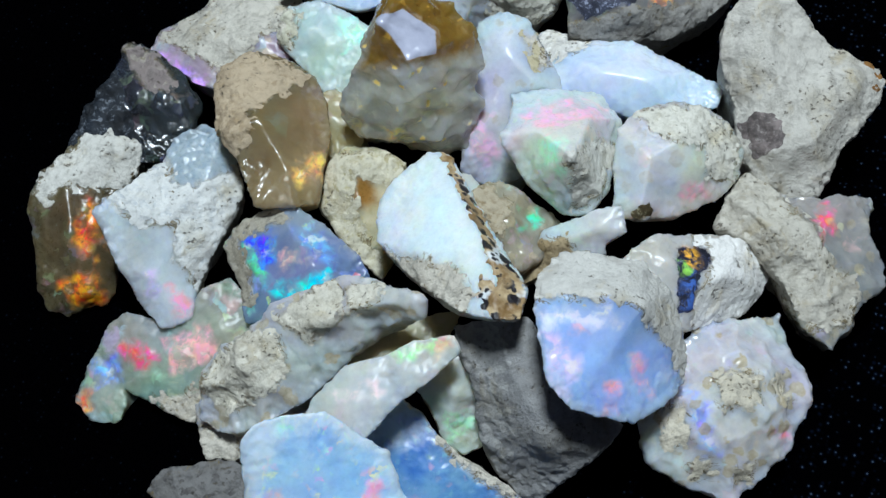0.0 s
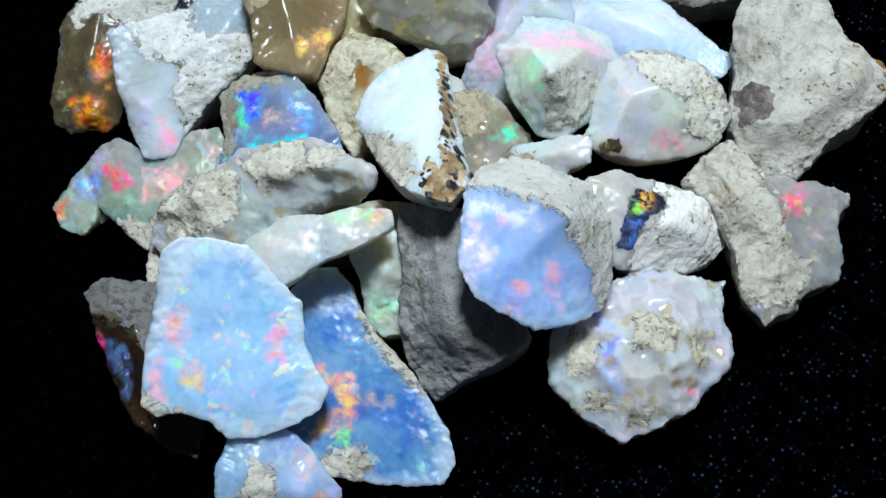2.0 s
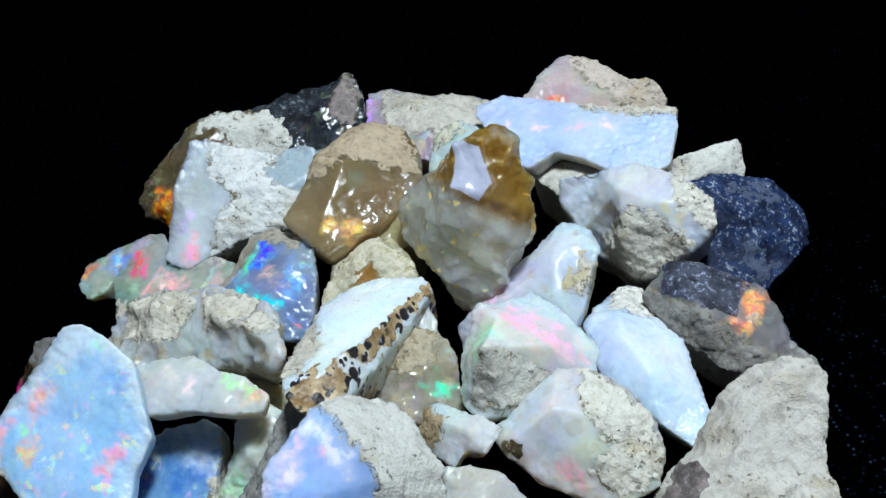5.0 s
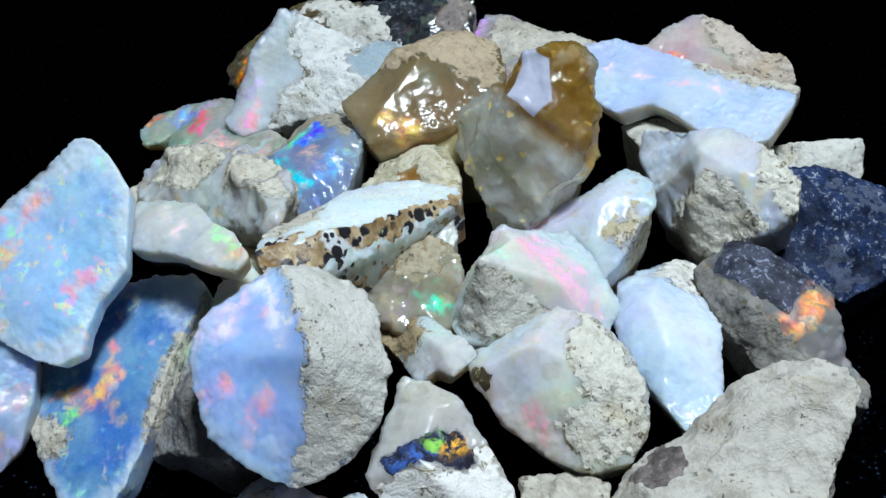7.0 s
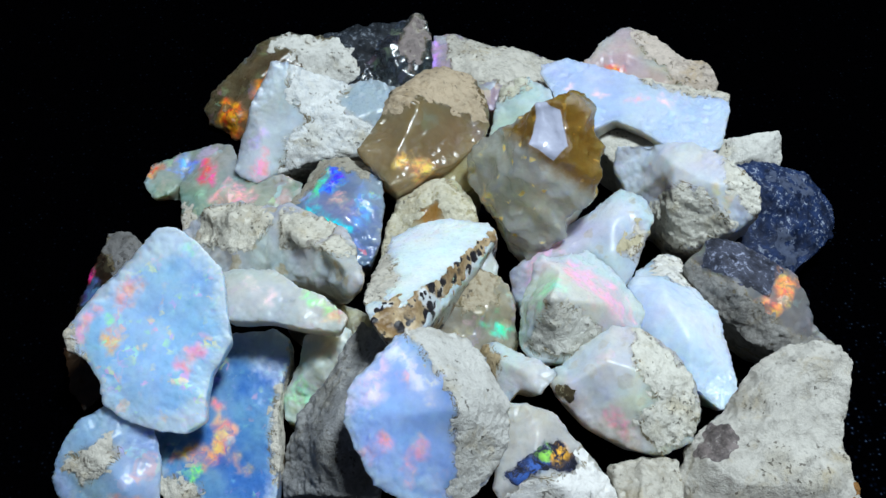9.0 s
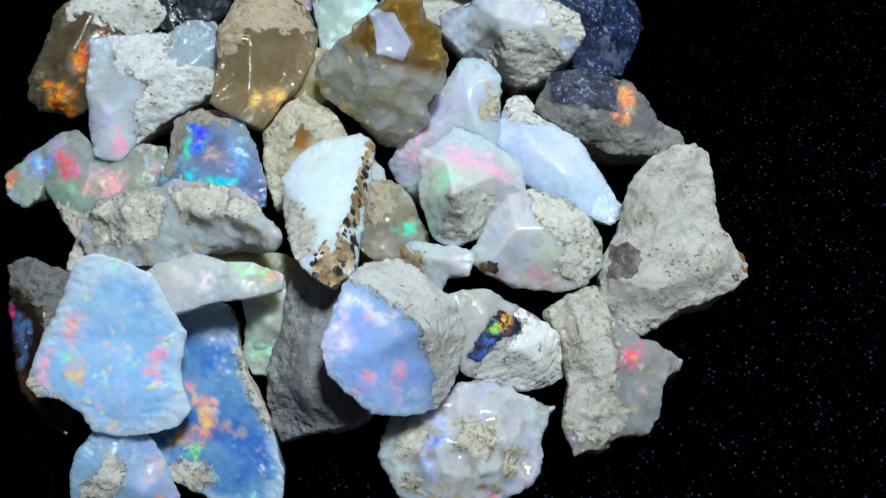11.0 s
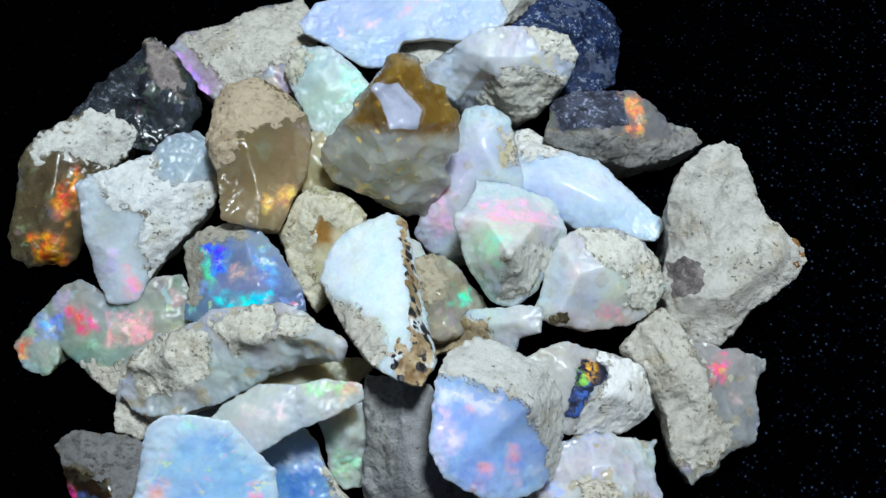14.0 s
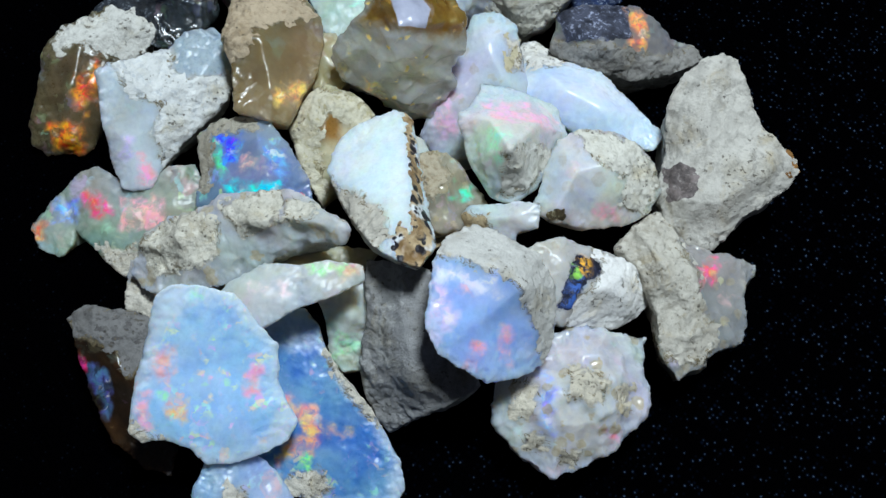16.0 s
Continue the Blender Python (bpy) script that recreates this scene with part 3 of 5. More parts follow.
stone(
    "rounded pale opal under a pitted cream crust",
    mineral("rounded_pale_opal_under", (0.60, 0.64, 0.67), (0.66, 0.65, 0.55), crust=(0.72, 0.70, 0.62), crust_two=(0.52, 0.5, 0.42), sheen=0.15, dark=(0.10, 0.075, 0.04), fire=0.15, speckle=0.3),
    (19.7, 66.4, 17.3), (24.4, 0.4, 15.9),
    rim=[(-8.1, -3.2, -0.9), (-6.9, 0.8, -1.2), (-4.9, 5.6, -1.2), (-2, 7.3, -1.7), (3, 7.3, -2.7), (7.3, 5.5, -3.7), (9.7, 2.2, -4.5), (10.2, -1, -4.5), (8.5, -4.2, -3.8), (4.6, -5.7, -2.6), (-1.2, -6.3, -1.7), (-5.9, -5.5, -0.1), (-7.7, -4.4, -0.9)],
    ridge=[(1, 2.1, 1.3), (-3, 1, 1.9), (3.6, -1.5, 0.2), (-5.3, -3.8, 1.2)],
    grit=0.16, thick=9, taper=0.65,
    crust=chalk("rounded_pale_opal_under_crust", (0.72, 0.70, 0.62), (0.52, 0.5, 0.42)),
    dark=slate("rounded_pale_opal_hole", (0.10, 0.075, 0.04), (0.5, 0.47, 0.3)),
    zones=[
        ("crust", 0, [(-2, 7.2), (6.8, 5.7), (9.9, 0.7), (7.6, -4.1), (4.2, -3.2), (5.1, 0.8), (1.3, 2.4), (-1.2, 4.8)]),
        ("flash", (1, 0.45, 0.55), [(0.5, -3.1), (3.3, -3.2), (3.3, -4.7), (0.5, -4.7)]),
        # a small hole, its dark inside put on as a flat patch
        ("dark", 0, [(-6.2, -4.4), (-4.2, -4.4), (-4.2, -5.3), (-6.2, -5.3)]),
    ],
)
stone(
    "large pale grey potch stone with a mauve spot",
    chalk("large_pale_grey_potch", (0.58, 0.555, 0.50), (0.38, 0.36, 0.32)),
    (35.9, 77.8, 15.8), (25.7, -4.8, 12.3),
    rim=[(-7.5, -0.2, -2), (-7.6, 4.6, -2.6), (-5.8, 10.2, -2.4), (-3.1, 13, -2.2), (-0.3, 13.6, -2.3), (2.2, 13, -2.8), (4.3, 7.8, -3), (7, 3, -2.8), (11.4, -0.6, -2.8), (12, -2.6, -2.6), (9.2, -5.7, -1.9), (4, -9.6, -0.3), (-0.3, -14.2, -0.5), (-3.8, -14, -0.7), (-7, -11.1, -0.1), (-8.3, -7.2, -0.3)],
    ridge=[(-1.9, -1.6, 1.9), (-2.2, 9.3, -0.4), (8, -1.7, -0.4), (-5.2, -7.8, 2.7), (0.2, -7.8, 2.7)],
    shards=0.25, thick=14, taper=0.8, sink=0.8, lumps=0.5, grit=0.35, chips=0.7, worn=3,
    crust=chalk("large_pale_grey_potch_tip", (0.30, 0.15, 0.05), (0.12, 0.06, 0.02)),
    dark=slate("large_pale_grey_potch_seam", (0.15, 0.125, 0.12), (0.34, 0.31, 0.29)),
    zones=[
        ("dark", 0, [(-7.8, -3.2), (-4.8, -2.1), (-2.8, -4), (-3.8, -7.1), (-7.3, -7.9)]),
        ("crust", 0, [(10.6, 0.6), (12.6, -1.2), (12.4, -3.4), (10.4, -2.6)]),
    ],
)
stone(
    "smooth milky blue opal wedge with a white rim",
    mineral("smooth_milky_blue_opal", (0.56, 0.68, 0.88), (0.70, 0.78, 0.88), crust=(0.85, 0.84, 0.8), sheen=0.1, fire=0.05, gloss=0.2, ripple=0.08),
    (14.9, 82.9, 11.2), (24.4, 0.4, 15.9),
    rim=[(-9.1, 3.5, -5.3), (-7.6, 9, -10.1), (-5.3, 9.4, -10.3), (-1.9, 6.1, -6.2), (3.7, 3.8, -3.1), (9.4, -1.8, -1.4), (12.7, -5.3, 0.3), (11, -7.8, 0.9), (6.3, -6.9, 1), (-0.4, -5.7, 0.5), (-4.9, -3.1, -0.8), (-8.5, 0.8, -3.1)],
    ridge=[(-2.3, 0.7, 1.3), (2.6, -1.9, 2.5), (-6.1, 5.2, -4.4)],
    thick=9, taper=0.7, grit=0.15, chips=0.2,
    crust=chalk("smooth_milky_blue_opal_crust", (0.85, 0.84, 0.8), (0.53, 0.52, 0.5)),
    zones=[
        ("crust", 0, [(-8.7, 8), (-5.4, 9.9), (-0.8, 6.1), (-4, 5), (-7.3, 5.2)]),
    ],
)
stone(
    "dark slate stone with an orange fire window",
    mineral("dark_slate_stone_with", (0.16, 0.16, 0.18), (0.22, 0.21, 0.2), crust=(0.3, 0.29, 0.27), crust_two=(0.16, 0.15, 0.14), dark=(0.045, 0.05, 0.075), sheen=0.05, gloss=0.4, fire=0.1),
    (19.4, 94.3, 11.4), (24.4, 0.4, 15.9),
    rim=[(-11.3, -1.1, -1.3), (-10, 4.1, -1.1), (-7, 5.5, -1.1), (1.5, 5.8, -1.9), (5, 3.8, -1.8), (7.4, 1.2, -2.4), (11.1, 0.3, -2.8), (12.7, -1.9, -2.3), (8.2, -4.2, -2.1), (1.1, -5.5, -2), (-4.2, -4.2, -1.8), (-9.5, -2.4, -2)],
    ridge=[(-7.4, 2.2, 1.4), (-0.7, 3.1, 0.6), (-3.1, -1.3, 1.5), (2.4, -0.3, 0.4)],
    shards=0.15, thick=10, sink=0.8,
    crust=chalk("dark_slate_stone_with_crust", (0.3, 0.29, 0.27), (0.16, 0.15, 0.14)),
    dark=slate("dark_slate_stone_with_seam", (0.045, 0.05, 0.075), (0.32, 0.35, 0.47)),
    zones=[
        ("flash", (1, 0.42, 0.12), [(-0, 5.2), (2.8, 5.2), (4.1, 1.9), (2.2, -2.5), (-0.3, -2.1), (1.6, 1.5)]),
        ("dark", 0, [(-11, 4.9), (-0, 5.9), (0.7, 0.6), (-9, -0.4)]),
        ("crust", 0, [(-12.5, -0.3), (-2.9, -1), (5.9, -2.1), (12.9, 0.5), (12.5, -6.5), (-12.6, -6.5)]),
    ],
)
stone(
    "blue-black pitted stone with white specks",
    slate("blue_black_pitted_stone_with", (0.009, 0.022, 0.07), (0.3, 0.34, 0.42)),
    (9.7, 108.3, 10.1), (25.7, -4.8, 12.3),
    rim=[(-9.5, 2, 1.4), (-5.4, 7, -2.1), (0.2, 8.8, -5.1), (5.3, 6.9, -7), (7.5, 2.7, -6.5), (6.6, -5.9, -2.6), (3.4, -7.8, -1.2), (-1.1, -7.5, -0), (-4.7, -2.7, 0.8)],
    ridge=[(-1.2, 2.4, 1.5), (2.4, -0.8, -0.3)],
    shards=0.3, thick=12, sink=0.8, lumps=0.5,
    crust=chalk("blue_black_stone_crust", (0.08, 0.10, 0.16), (0.025, 0.035, 0.07)),
    zones=[
        ("crust", 0, [(-3.5, 4.6), (0.2, 7.6), (3.4, 6), (0.4, 3.8)]),
        ("crust", 0, [(2.6, -1.6), (5.6, -2.2), (5.2, -5.4), (2.8, -5)]),
    ],
)
stone(
    "long flat pale blue opal plate",
    mineral("long_flat_pale_blue", (0.44, 0.55, 0.80), (0.56, 0.64, 0.82), gloss=0.32, ripple=0.05, sheen=0.1, fire=0.12, fire_size=300.0),
    (-15.8, 102, 13.5), (25.7, -4.8, 12.3),
    rim=[(-16.2, 0, -0.4), (-13.4, 3.3, -1.7), (-1.4, 6, -2.7), (10.3, 11.1, -5.3), (12.5, 7.4, -3.3), (15.4, 1.2, 0.4), (14.1, -1.5, 1.6), (9.1, -2.8, 1.7), (4, -2.3, 1.1), (-0.3, -2.7, 1.2), (-1.8, -6.8, 2.9), (-6, -6.7, 2.8), (-11.2, -3.6, 1.4), (-14.8, -1.8, 0.5)],
    ridge=[(-0.3, 1.7, -0.2)],
    thick=3.2, taper=0.95, sink=0.1, lumps=0.15, chips=0.15,
    crust=chalk("long_flat_pale_blue_crust", (0.62, 0.58, 0.5), (0.38, 0.36, 0.31)),
    zones=[
        ("crust", 0, [(-1.4, 6.5), (10.3, 11.9), (11.6, 10.4), (3.8, 7.3), (-1.4, 5.6)]),
        ("flash", (1, 0.5, 0.65), [(-0.9, 3.3), (2, 3.3), (2, 1.6), (-0.8, 1.6)]),
        ("flash", (1, 0.7, 0.8), [(-5.9, 0.5), (-4.2, 0.5), (-4.1, -0.9), (-5.8, -0.9)]),
        ("flash", (1, 0.72, 0.8), [(-10.1, -0.9), (-8.8, -0.9), (-8.8, -2.3), (-10, -2.3)]),
        ("flash", (1, 0.7, 0.85), [(3, 4.8), (4.7, 4.8), (4.7, 3.7), (3, 3.7)]),
    ],
)
stone(
    "pinkish beige rough stone with an orange glint",
    mineral("pinkish_beige_rough_stone", (0.5, 0.42, 0.38), (0.56, 0.5, 0.46), crust=(0.58, 0.5, 0.43), crust_two=(0.4, 0.34, 0.29), fire=0.1),
    (-22.1, 111.8, 10.9), (38.8, -2.1, 56.8),
    rim=[(-11.3, 0, -1.1), (-7.7, 2.8, -2.4), (-5.3, 5.2, -3.5), (-1.6, 7.6, -4.5), (2.2, 6.1, -3.8), (6.1, 2, -0.2), (10.5, 0.1, 1.2), (11.4, -3.1, 2.5), (8.6, -7, 3.5), (-2, -6.8, 2), (-10.4, -5.5, 1.3)],
    ridge=[(-1.6, 2.5, -0.4), (4.4, -1.5, 3.3)],
    thick=11, sink=0.9,
    crust=chalk("pinkish_beige_rough_stone_crust", (0.58, 0.5, 0.43), (0.4, 0.34, 0.29)),
    zones=[
        ("crust", 0, [(-0.1, 7.4), (6.9, 3.3), (12.3, -0.5), (11.9, -5), (4.6, -2.3), (0.4, 3.6)]),
        ("flash", (1, 0.15, 0.06), [(-5.8, 1.3), (-2.8, 0.8), (-3.6, -2.9), (-6.1, -2)]),
        ("brown", 0, [(-12.5, 4.5), (-8.6, 4.5), (-9.8, -6.5), (-13.2, -6.5)]),
    ],
)
stone(
    "small white chalky stone",
    chalk("small_white_chalky_stone", (0.66, 0.65, 0.6), (0.41, 0.4, 0.37)),
    (-0.9, 114.8, 8.4), (38.8, -2.1, 56.8),
    rim=[(-8.7, 1.7, -1.5), (-0.4, 2.9, -1.3), (5.3, 3.5, -1.2), (5.7, 0, -1.2), (4.9, -2.5, -1.1), (1.1, -2.9, -0.8), (-5.6, -2.1, -0.4)],
    ridge=[(0.5, -0.2, 1)],
    thick=8, sink=0.9,
    zones=[

    ],
)
stone(
    "hazy lilac grey opal with a sandy crust",
    mineral("hazy_lilac_grey_opal", (0.58, 0.61, 0.70), (0.66, 0.68, 0.70), crust=(0.70, 0.68, 0.6), crust_two=(0.5, 0.48, 0.4), sheen=0.12, gloss=0.32, ripple=0.1, fire=0.08),
    (-0, 96.8, 13.8), (25.7, -4.8, 12.3),
    rim=[(-11.1, 1.2, 0.1), (-6.9, 4.3, -1), (-1.9, 6.9, 0.2), (4.8, 7, 1.1), (9.8, 5.8, 0.5), (11.4, 3, -0.5), (9.6, -1.1, -1.5), (5.9, -4.7, -4.6), (2.5, -6.2, -5.8), (-1.8, -4.9, -6.6), (-5.3, -4.5, -6.7), (-6.5, -3.4, -4.3), (-10.3, -1.1, -1.9)],
    ridge=[(3.9, 2.2, 2.5), (-1.9, 2.3, 1.8), (0.7, -2.5, -0.2)],
    shards=0.2, thick=13, sink=0.6,
    crust=chalk("hazy_lilac_grey_opal_crust", (0.70, 0.68, 0.6), (0.5, 0.48, 0.4)),
    zones=[
        ("crust", 0, [(-2.7, -2.8), (0.7, 0.4), (4.8, 0.4), (9.4, -0.5), (5.8, -4.9), (2.4, -6.9), (-2.3, -5.3)]),
        ("crust", 0, [(3.9, 6.6), (10.1, 6), (11.4, 2.4), (6.9, 3.3)]),
        ("flash", (0.7, 0.6, 0.35), [(4.8, 2.4), (7.3, 2.4), (7.3, 0.8), (4.8, 0.8)]),
    ],
)
stone(
    "upright milky opal with a pink blush",
    mineral("upright_milky_opal_with", (0.64, 0.67, 0.68), (0.56, 0.62, 0.66), fire=0.12, speckle=0.35),
    (-0.2, 77.9, 13.4), (25.7, -4.8, 12.3),
    rim=[(-7.9, -6.7, -3.8), (-5.8, -1.8, -2.5), (-2.5, 6.3, -2), (-0.9, 10.8, -2.2), (2.3, 11.8, -2.5), (5.2, 9.9, -2.1), (6.8, 4.7, -1.6), (7.6, -1, -1.9), (3.9, -5.1, -2.1), (-0.1, -9.6, -3.4), (-2.6, -10.4, -4.2), (-6.3, -8.8, -4.5)],
    ridge=[(1.5, 6.2, 0.4), (-2.5, -1.8, -0.6), (3.9, 2.2, 0.7)],
    thick=15, sink=0.85,
    crust=chalk("upright_milky_opal_pits", (0.56, 0.5, 0.34), (0.34, 0.29, 0.17)),
    zones=[
        ("crust", 0, [(4.4, 7.8), (6.2, 7), (6.6, 3.6), (4.9, 3.4)]),
        ("flash", (1, 0.6, 0.85), [(-6.5, -1.8), (-3.3, 0.6), (-2.1, -5.8), (-4.9, -7.4)]),
    ],
)
stone(
    "clear honey-coloured opal lump with a milky window",
    mineral("clear_honey_coloured_opal_lump", (0.97, 0.96, 0.86), (0.95, 0.92, 0.74), clear=0.6, haze=0.012, ripple=0.9, brown=(0.36, 0.21, 0.04), sheen=0.04, fire=0.1, fire_size=900.0, gloss=0.03, depth=0.75, cortex=(0.92, 0.9, 0.76), cortexed=1.0, gold_glints=0.22),
    (-11, 77.7, 22.8), (24.4, 0.4, 15.9),
    rim=[(-10.2, -2.6, -7), (-8.5, 0.6, -4.9), (-6, 2.9, -2.5), (-3.1, 7.7, -1), (-0.3, 10.5, -0.8), (2.2, 10.1, -1.1), (5.5, 7.4, -2), (8.2, 3.7, -1.8), (8.5, 0.5, -3.6), (7.3, -1.9, -4.4), (7.1, -6, -7.7), (4.8, -10.1, -11.3), (0.4, -9, -9.7), (-4.7, -6.8, -7.5), (-9, -4.7, -8.2)],
    ridge=[(0, 7.9, 2.8), (-3, 5.8, 2.3), (3.5, 2.6, 1.2), (-0.4, -0.6, 1.8), (-3.9, -2.1, -1.3), (3, -2.2, -1.2), (-6.4, -1.5, -3.5), (6.2, 2, -1), (-0.6, -5.2, -4), (2.8, -6, -6.2), (-3.9, -5.6, -4.7)],
    shards=0.85, thick=11, worn=1, taper=0.7,
    zones=[
        ("milk", 0, [(-3.3, 6.4), (0.1, 6.7), (3.3, 3.4), (2.7, 0.8), (-0.9, 0.8), (-1.9, 3.5)]),
        ("brown", 0, [(-6.5, 1.8), (-2.8, 8.4), (0.1, 11.4), (5.6, 8.2), (9.4, 3.8), (8.9, 0.9), (5.6, 0.2), (1.5, -0.4), (-2.6, 0.6)]),
        ("flash", (1, 0.7, 0.15), [(-5.2, -5.7), (-2.7, -5.7), (-2.7, -7.3), (-5.2, -7.3)]),
        ("flash", (1, 0.75, 0.2), [(-9.3, -1.9), (-7.6, -1.9), (-7.7, -4), (-9.3, -3.9)]),
    ],
)
stone(
    "pale mint green opal",
    mineral("pale_mint_green_opal", (0.46, 0.60, 0.57), (0.55, 0.64, 0.62), sheen=0.1, gloss=0.35, ripple=0.1, fire=0.05),
    (-23.8, 88.1, 12.2), (24.4, 0.4, 15.9),
    rim=[(-6.5, 3.3, -1.7), (-4.2, 6.8, -1.5), (0.2, 6.8, -1.5), (4.7, 3.2, -0.7), (6, 0.9, -0.2), (4.7, -4.9, 0.1), (1.1, -7.5, 0.7), (-1.9, -6.6, 0.5), (-4.2, -1.3, -0.7)],
    ridge=[(-0.2, 1.3, 0.5)],
    thick=8, sink=0.7,
    crust=chalk("mint_opal_crust", (0.6, 0.59, 0.48), (0.4, 0.38, 0.3)),
    zones=[
        ("crust", 0, [(-6.9, 3.3), (-4.4, 7), (-3, 5.6), (-4.9, 1.6)]),
        ("flash", (0.45, 1, 0.75), [(2, 4.1), (5.5, 4.1), (5.5, -1.3), (2, -1.3)]),
    ],
)
stone(
    "sandy beige matrix stone with a violet edge",
    mineral("sandy_beige_matrix_stone", (0.35, 0.32, 0.38), (0.42, 0.38, 0.42), crust=(0.60, 0.57, 0.50), crust_two=(0.40, 0.38, 0.33), fire=0.3),
    (-37, 93, 9.2), (24.4, 0.4, 15.9),
    rim=[(-12.9, 2, -4.2), (-11.2, 4.1, -5.5), (-2, 7.2, -7.6), (1.6, 9.6, -10.3), (6.9, 10.5, -10.3), (9.9, 4.4, -4.6), (8.7, -1.8, 0.9), (7, -5.6, 2.9), (3.9, -6.6, 3.5), (-1.2, -5.6, 2.2), (-4.7, -7.9, 2.8), (-8.1, -5, 0.9)],
    ridge=[(-5.1, 1.1, -0.5), (2.1, 3.1, -2.1), (2.5, -2, 2.7)],
    shards=0.2, thick=9, sink=0.8, lumps=0.4,
    crust=chalk("sandy_beige_matrix_stone_crust", (0.60, 0.57, 0.50), (0.40, 0.38, 0.33)),
    zones=[
        ("crust", 0, [(-11.1, 3.4), (-2, 7.6), (7.4, 10.9), (10.4, 3.2), (6.9, -0.9), (2.4, -1.9), (-1.1, -4.8), (-3.8, -4.3)]),
        ("flash", (0.7, 0.35, 1), [(-12.7, 1.4), (-10.7, 0.4), (-5.6, -5.7), (-7.3, -6.6)]),
    ],
)
stone(
    "smoky dark translucent opal",
    mineral("smoky_dark_translucent_opal", (0.07, 0.085, 0.10), (0.04, 0.05, 0.06), crust=(0.26, 0.22, 0.21), dark=(0.012, 0.016, 0.022), sheen=0.15, fire=0.25, clear=0.45, ripple=0.2, gloss=0.2),
    (-50.6, 81.4, 8), (24.4, 0.4, 15.9),
    rim=[(-10, -1.8, 0.9), (-6.7, 2.3, -0.3), (-2.3, 6.1, -1.3), (1.3, 9.4, -1.1), (4.5, 7.9, -1.2), (7.1, 3.9, -2.5), (8.3, -0.2, -2), (6.7, -4.4, -1.6), (3.3, -6.2, -0.2), (-0.2, -7.2, 0.6), (-4.6, -5.4, 0.9), (-8.2, -3.6, 1)],
    ridge=[(2.1, 2.7, 0.7), (-2.8, 1.8, 0.9), (5.1, 1, -0)],
    shards=0.5, thick=9, sink=0.8, lumps=0.6,
    crust=chalk("smoky_dark_translucent_opal_crust", (0.26, 0.22, 0.21), (0.16, 0.14, 0.13)),
    dark=slate("smoky_dark_translucent_opal_seam", (0.012, 0.016, 0.022), (0.16, 0.18, 0.21)),
    zones=[
        ("dark", 0, [(-11.7, 9.8), (-1.3, 10.1), (-0.7, -8.2), (-11.1, -8.2)]),
        ("crust", 0, [(0.5, 9.2), (4.1, 7.4), (5.9, 2.9), (3.2, 2), (1.4, 4.7)]),
    ],
)
stone(
    "smoky brown clear opal under a tan crust",
    mineral("smoky_brown_clear_opal", (0.38, 0.27, 0.14), (0.45, 0.34, 0.20), haze=0.008, crust=(0.5, 0.4, 0.28), crust_two=(0.34, 0.26, 0.17), clear=0.5, gloss=0.22, sheen=0.06, fire=0.12, cortexed=0.9, cortex=(1.0, 0.82, 0.5)),
    (-29.4, 73.6, 16.4), (24.4, 0.4, 15.9),
    rim=[(-7.5, 1.7, -1.6), (-6.5, 7, -4.2), (-4.6, 10.2, -6.5), (-0.8, 11.2, -7.7), (3.6, 9, -7.4), (6.3, 5.8, -6.2), (6.8, 1, -4.6), (6, -3.4, -2.2), (4, -6.8, -0.7), (2.4, -10.6, 0.9), (-1.7, -10.1, 1.3), (-5, -8.9, 1.8), (-5.6, -2.6, 0.1)],
    ridge=[(-3, 7.7, -3.1), (1.3, 6, -3.1), (-1.8, 1.5, 0.6), (-5.1, 0.3, 1.1), (1.4, 1.7, -1.5), (-0, -6, 1.8)],
    shards=0.08, thick=11, sink=0.6,
    crust=chalk("smoky_brown_clear_opal_crust", (0.5, 0.4, 0.28), (0.34, 0.26, 0.17)),
    zones=[
        ("crust", 0, [(-6.7, -1.8), (-7.9, 4.2), (-5.8, 10.5), (-0.7, 11.5), (5.5, 6.2), (1.3, 4.3), (-2.7, 2.5), (-3.8, -1)]),
        # golden glow of light focused through the stone, painted as a flash patch
        ("flash", (1, 0.6, 0.15), [(0.4, -5.6), (5.7, -4.3), (4.2, -7.6), (0.9, -8.5)]),
    ],
)
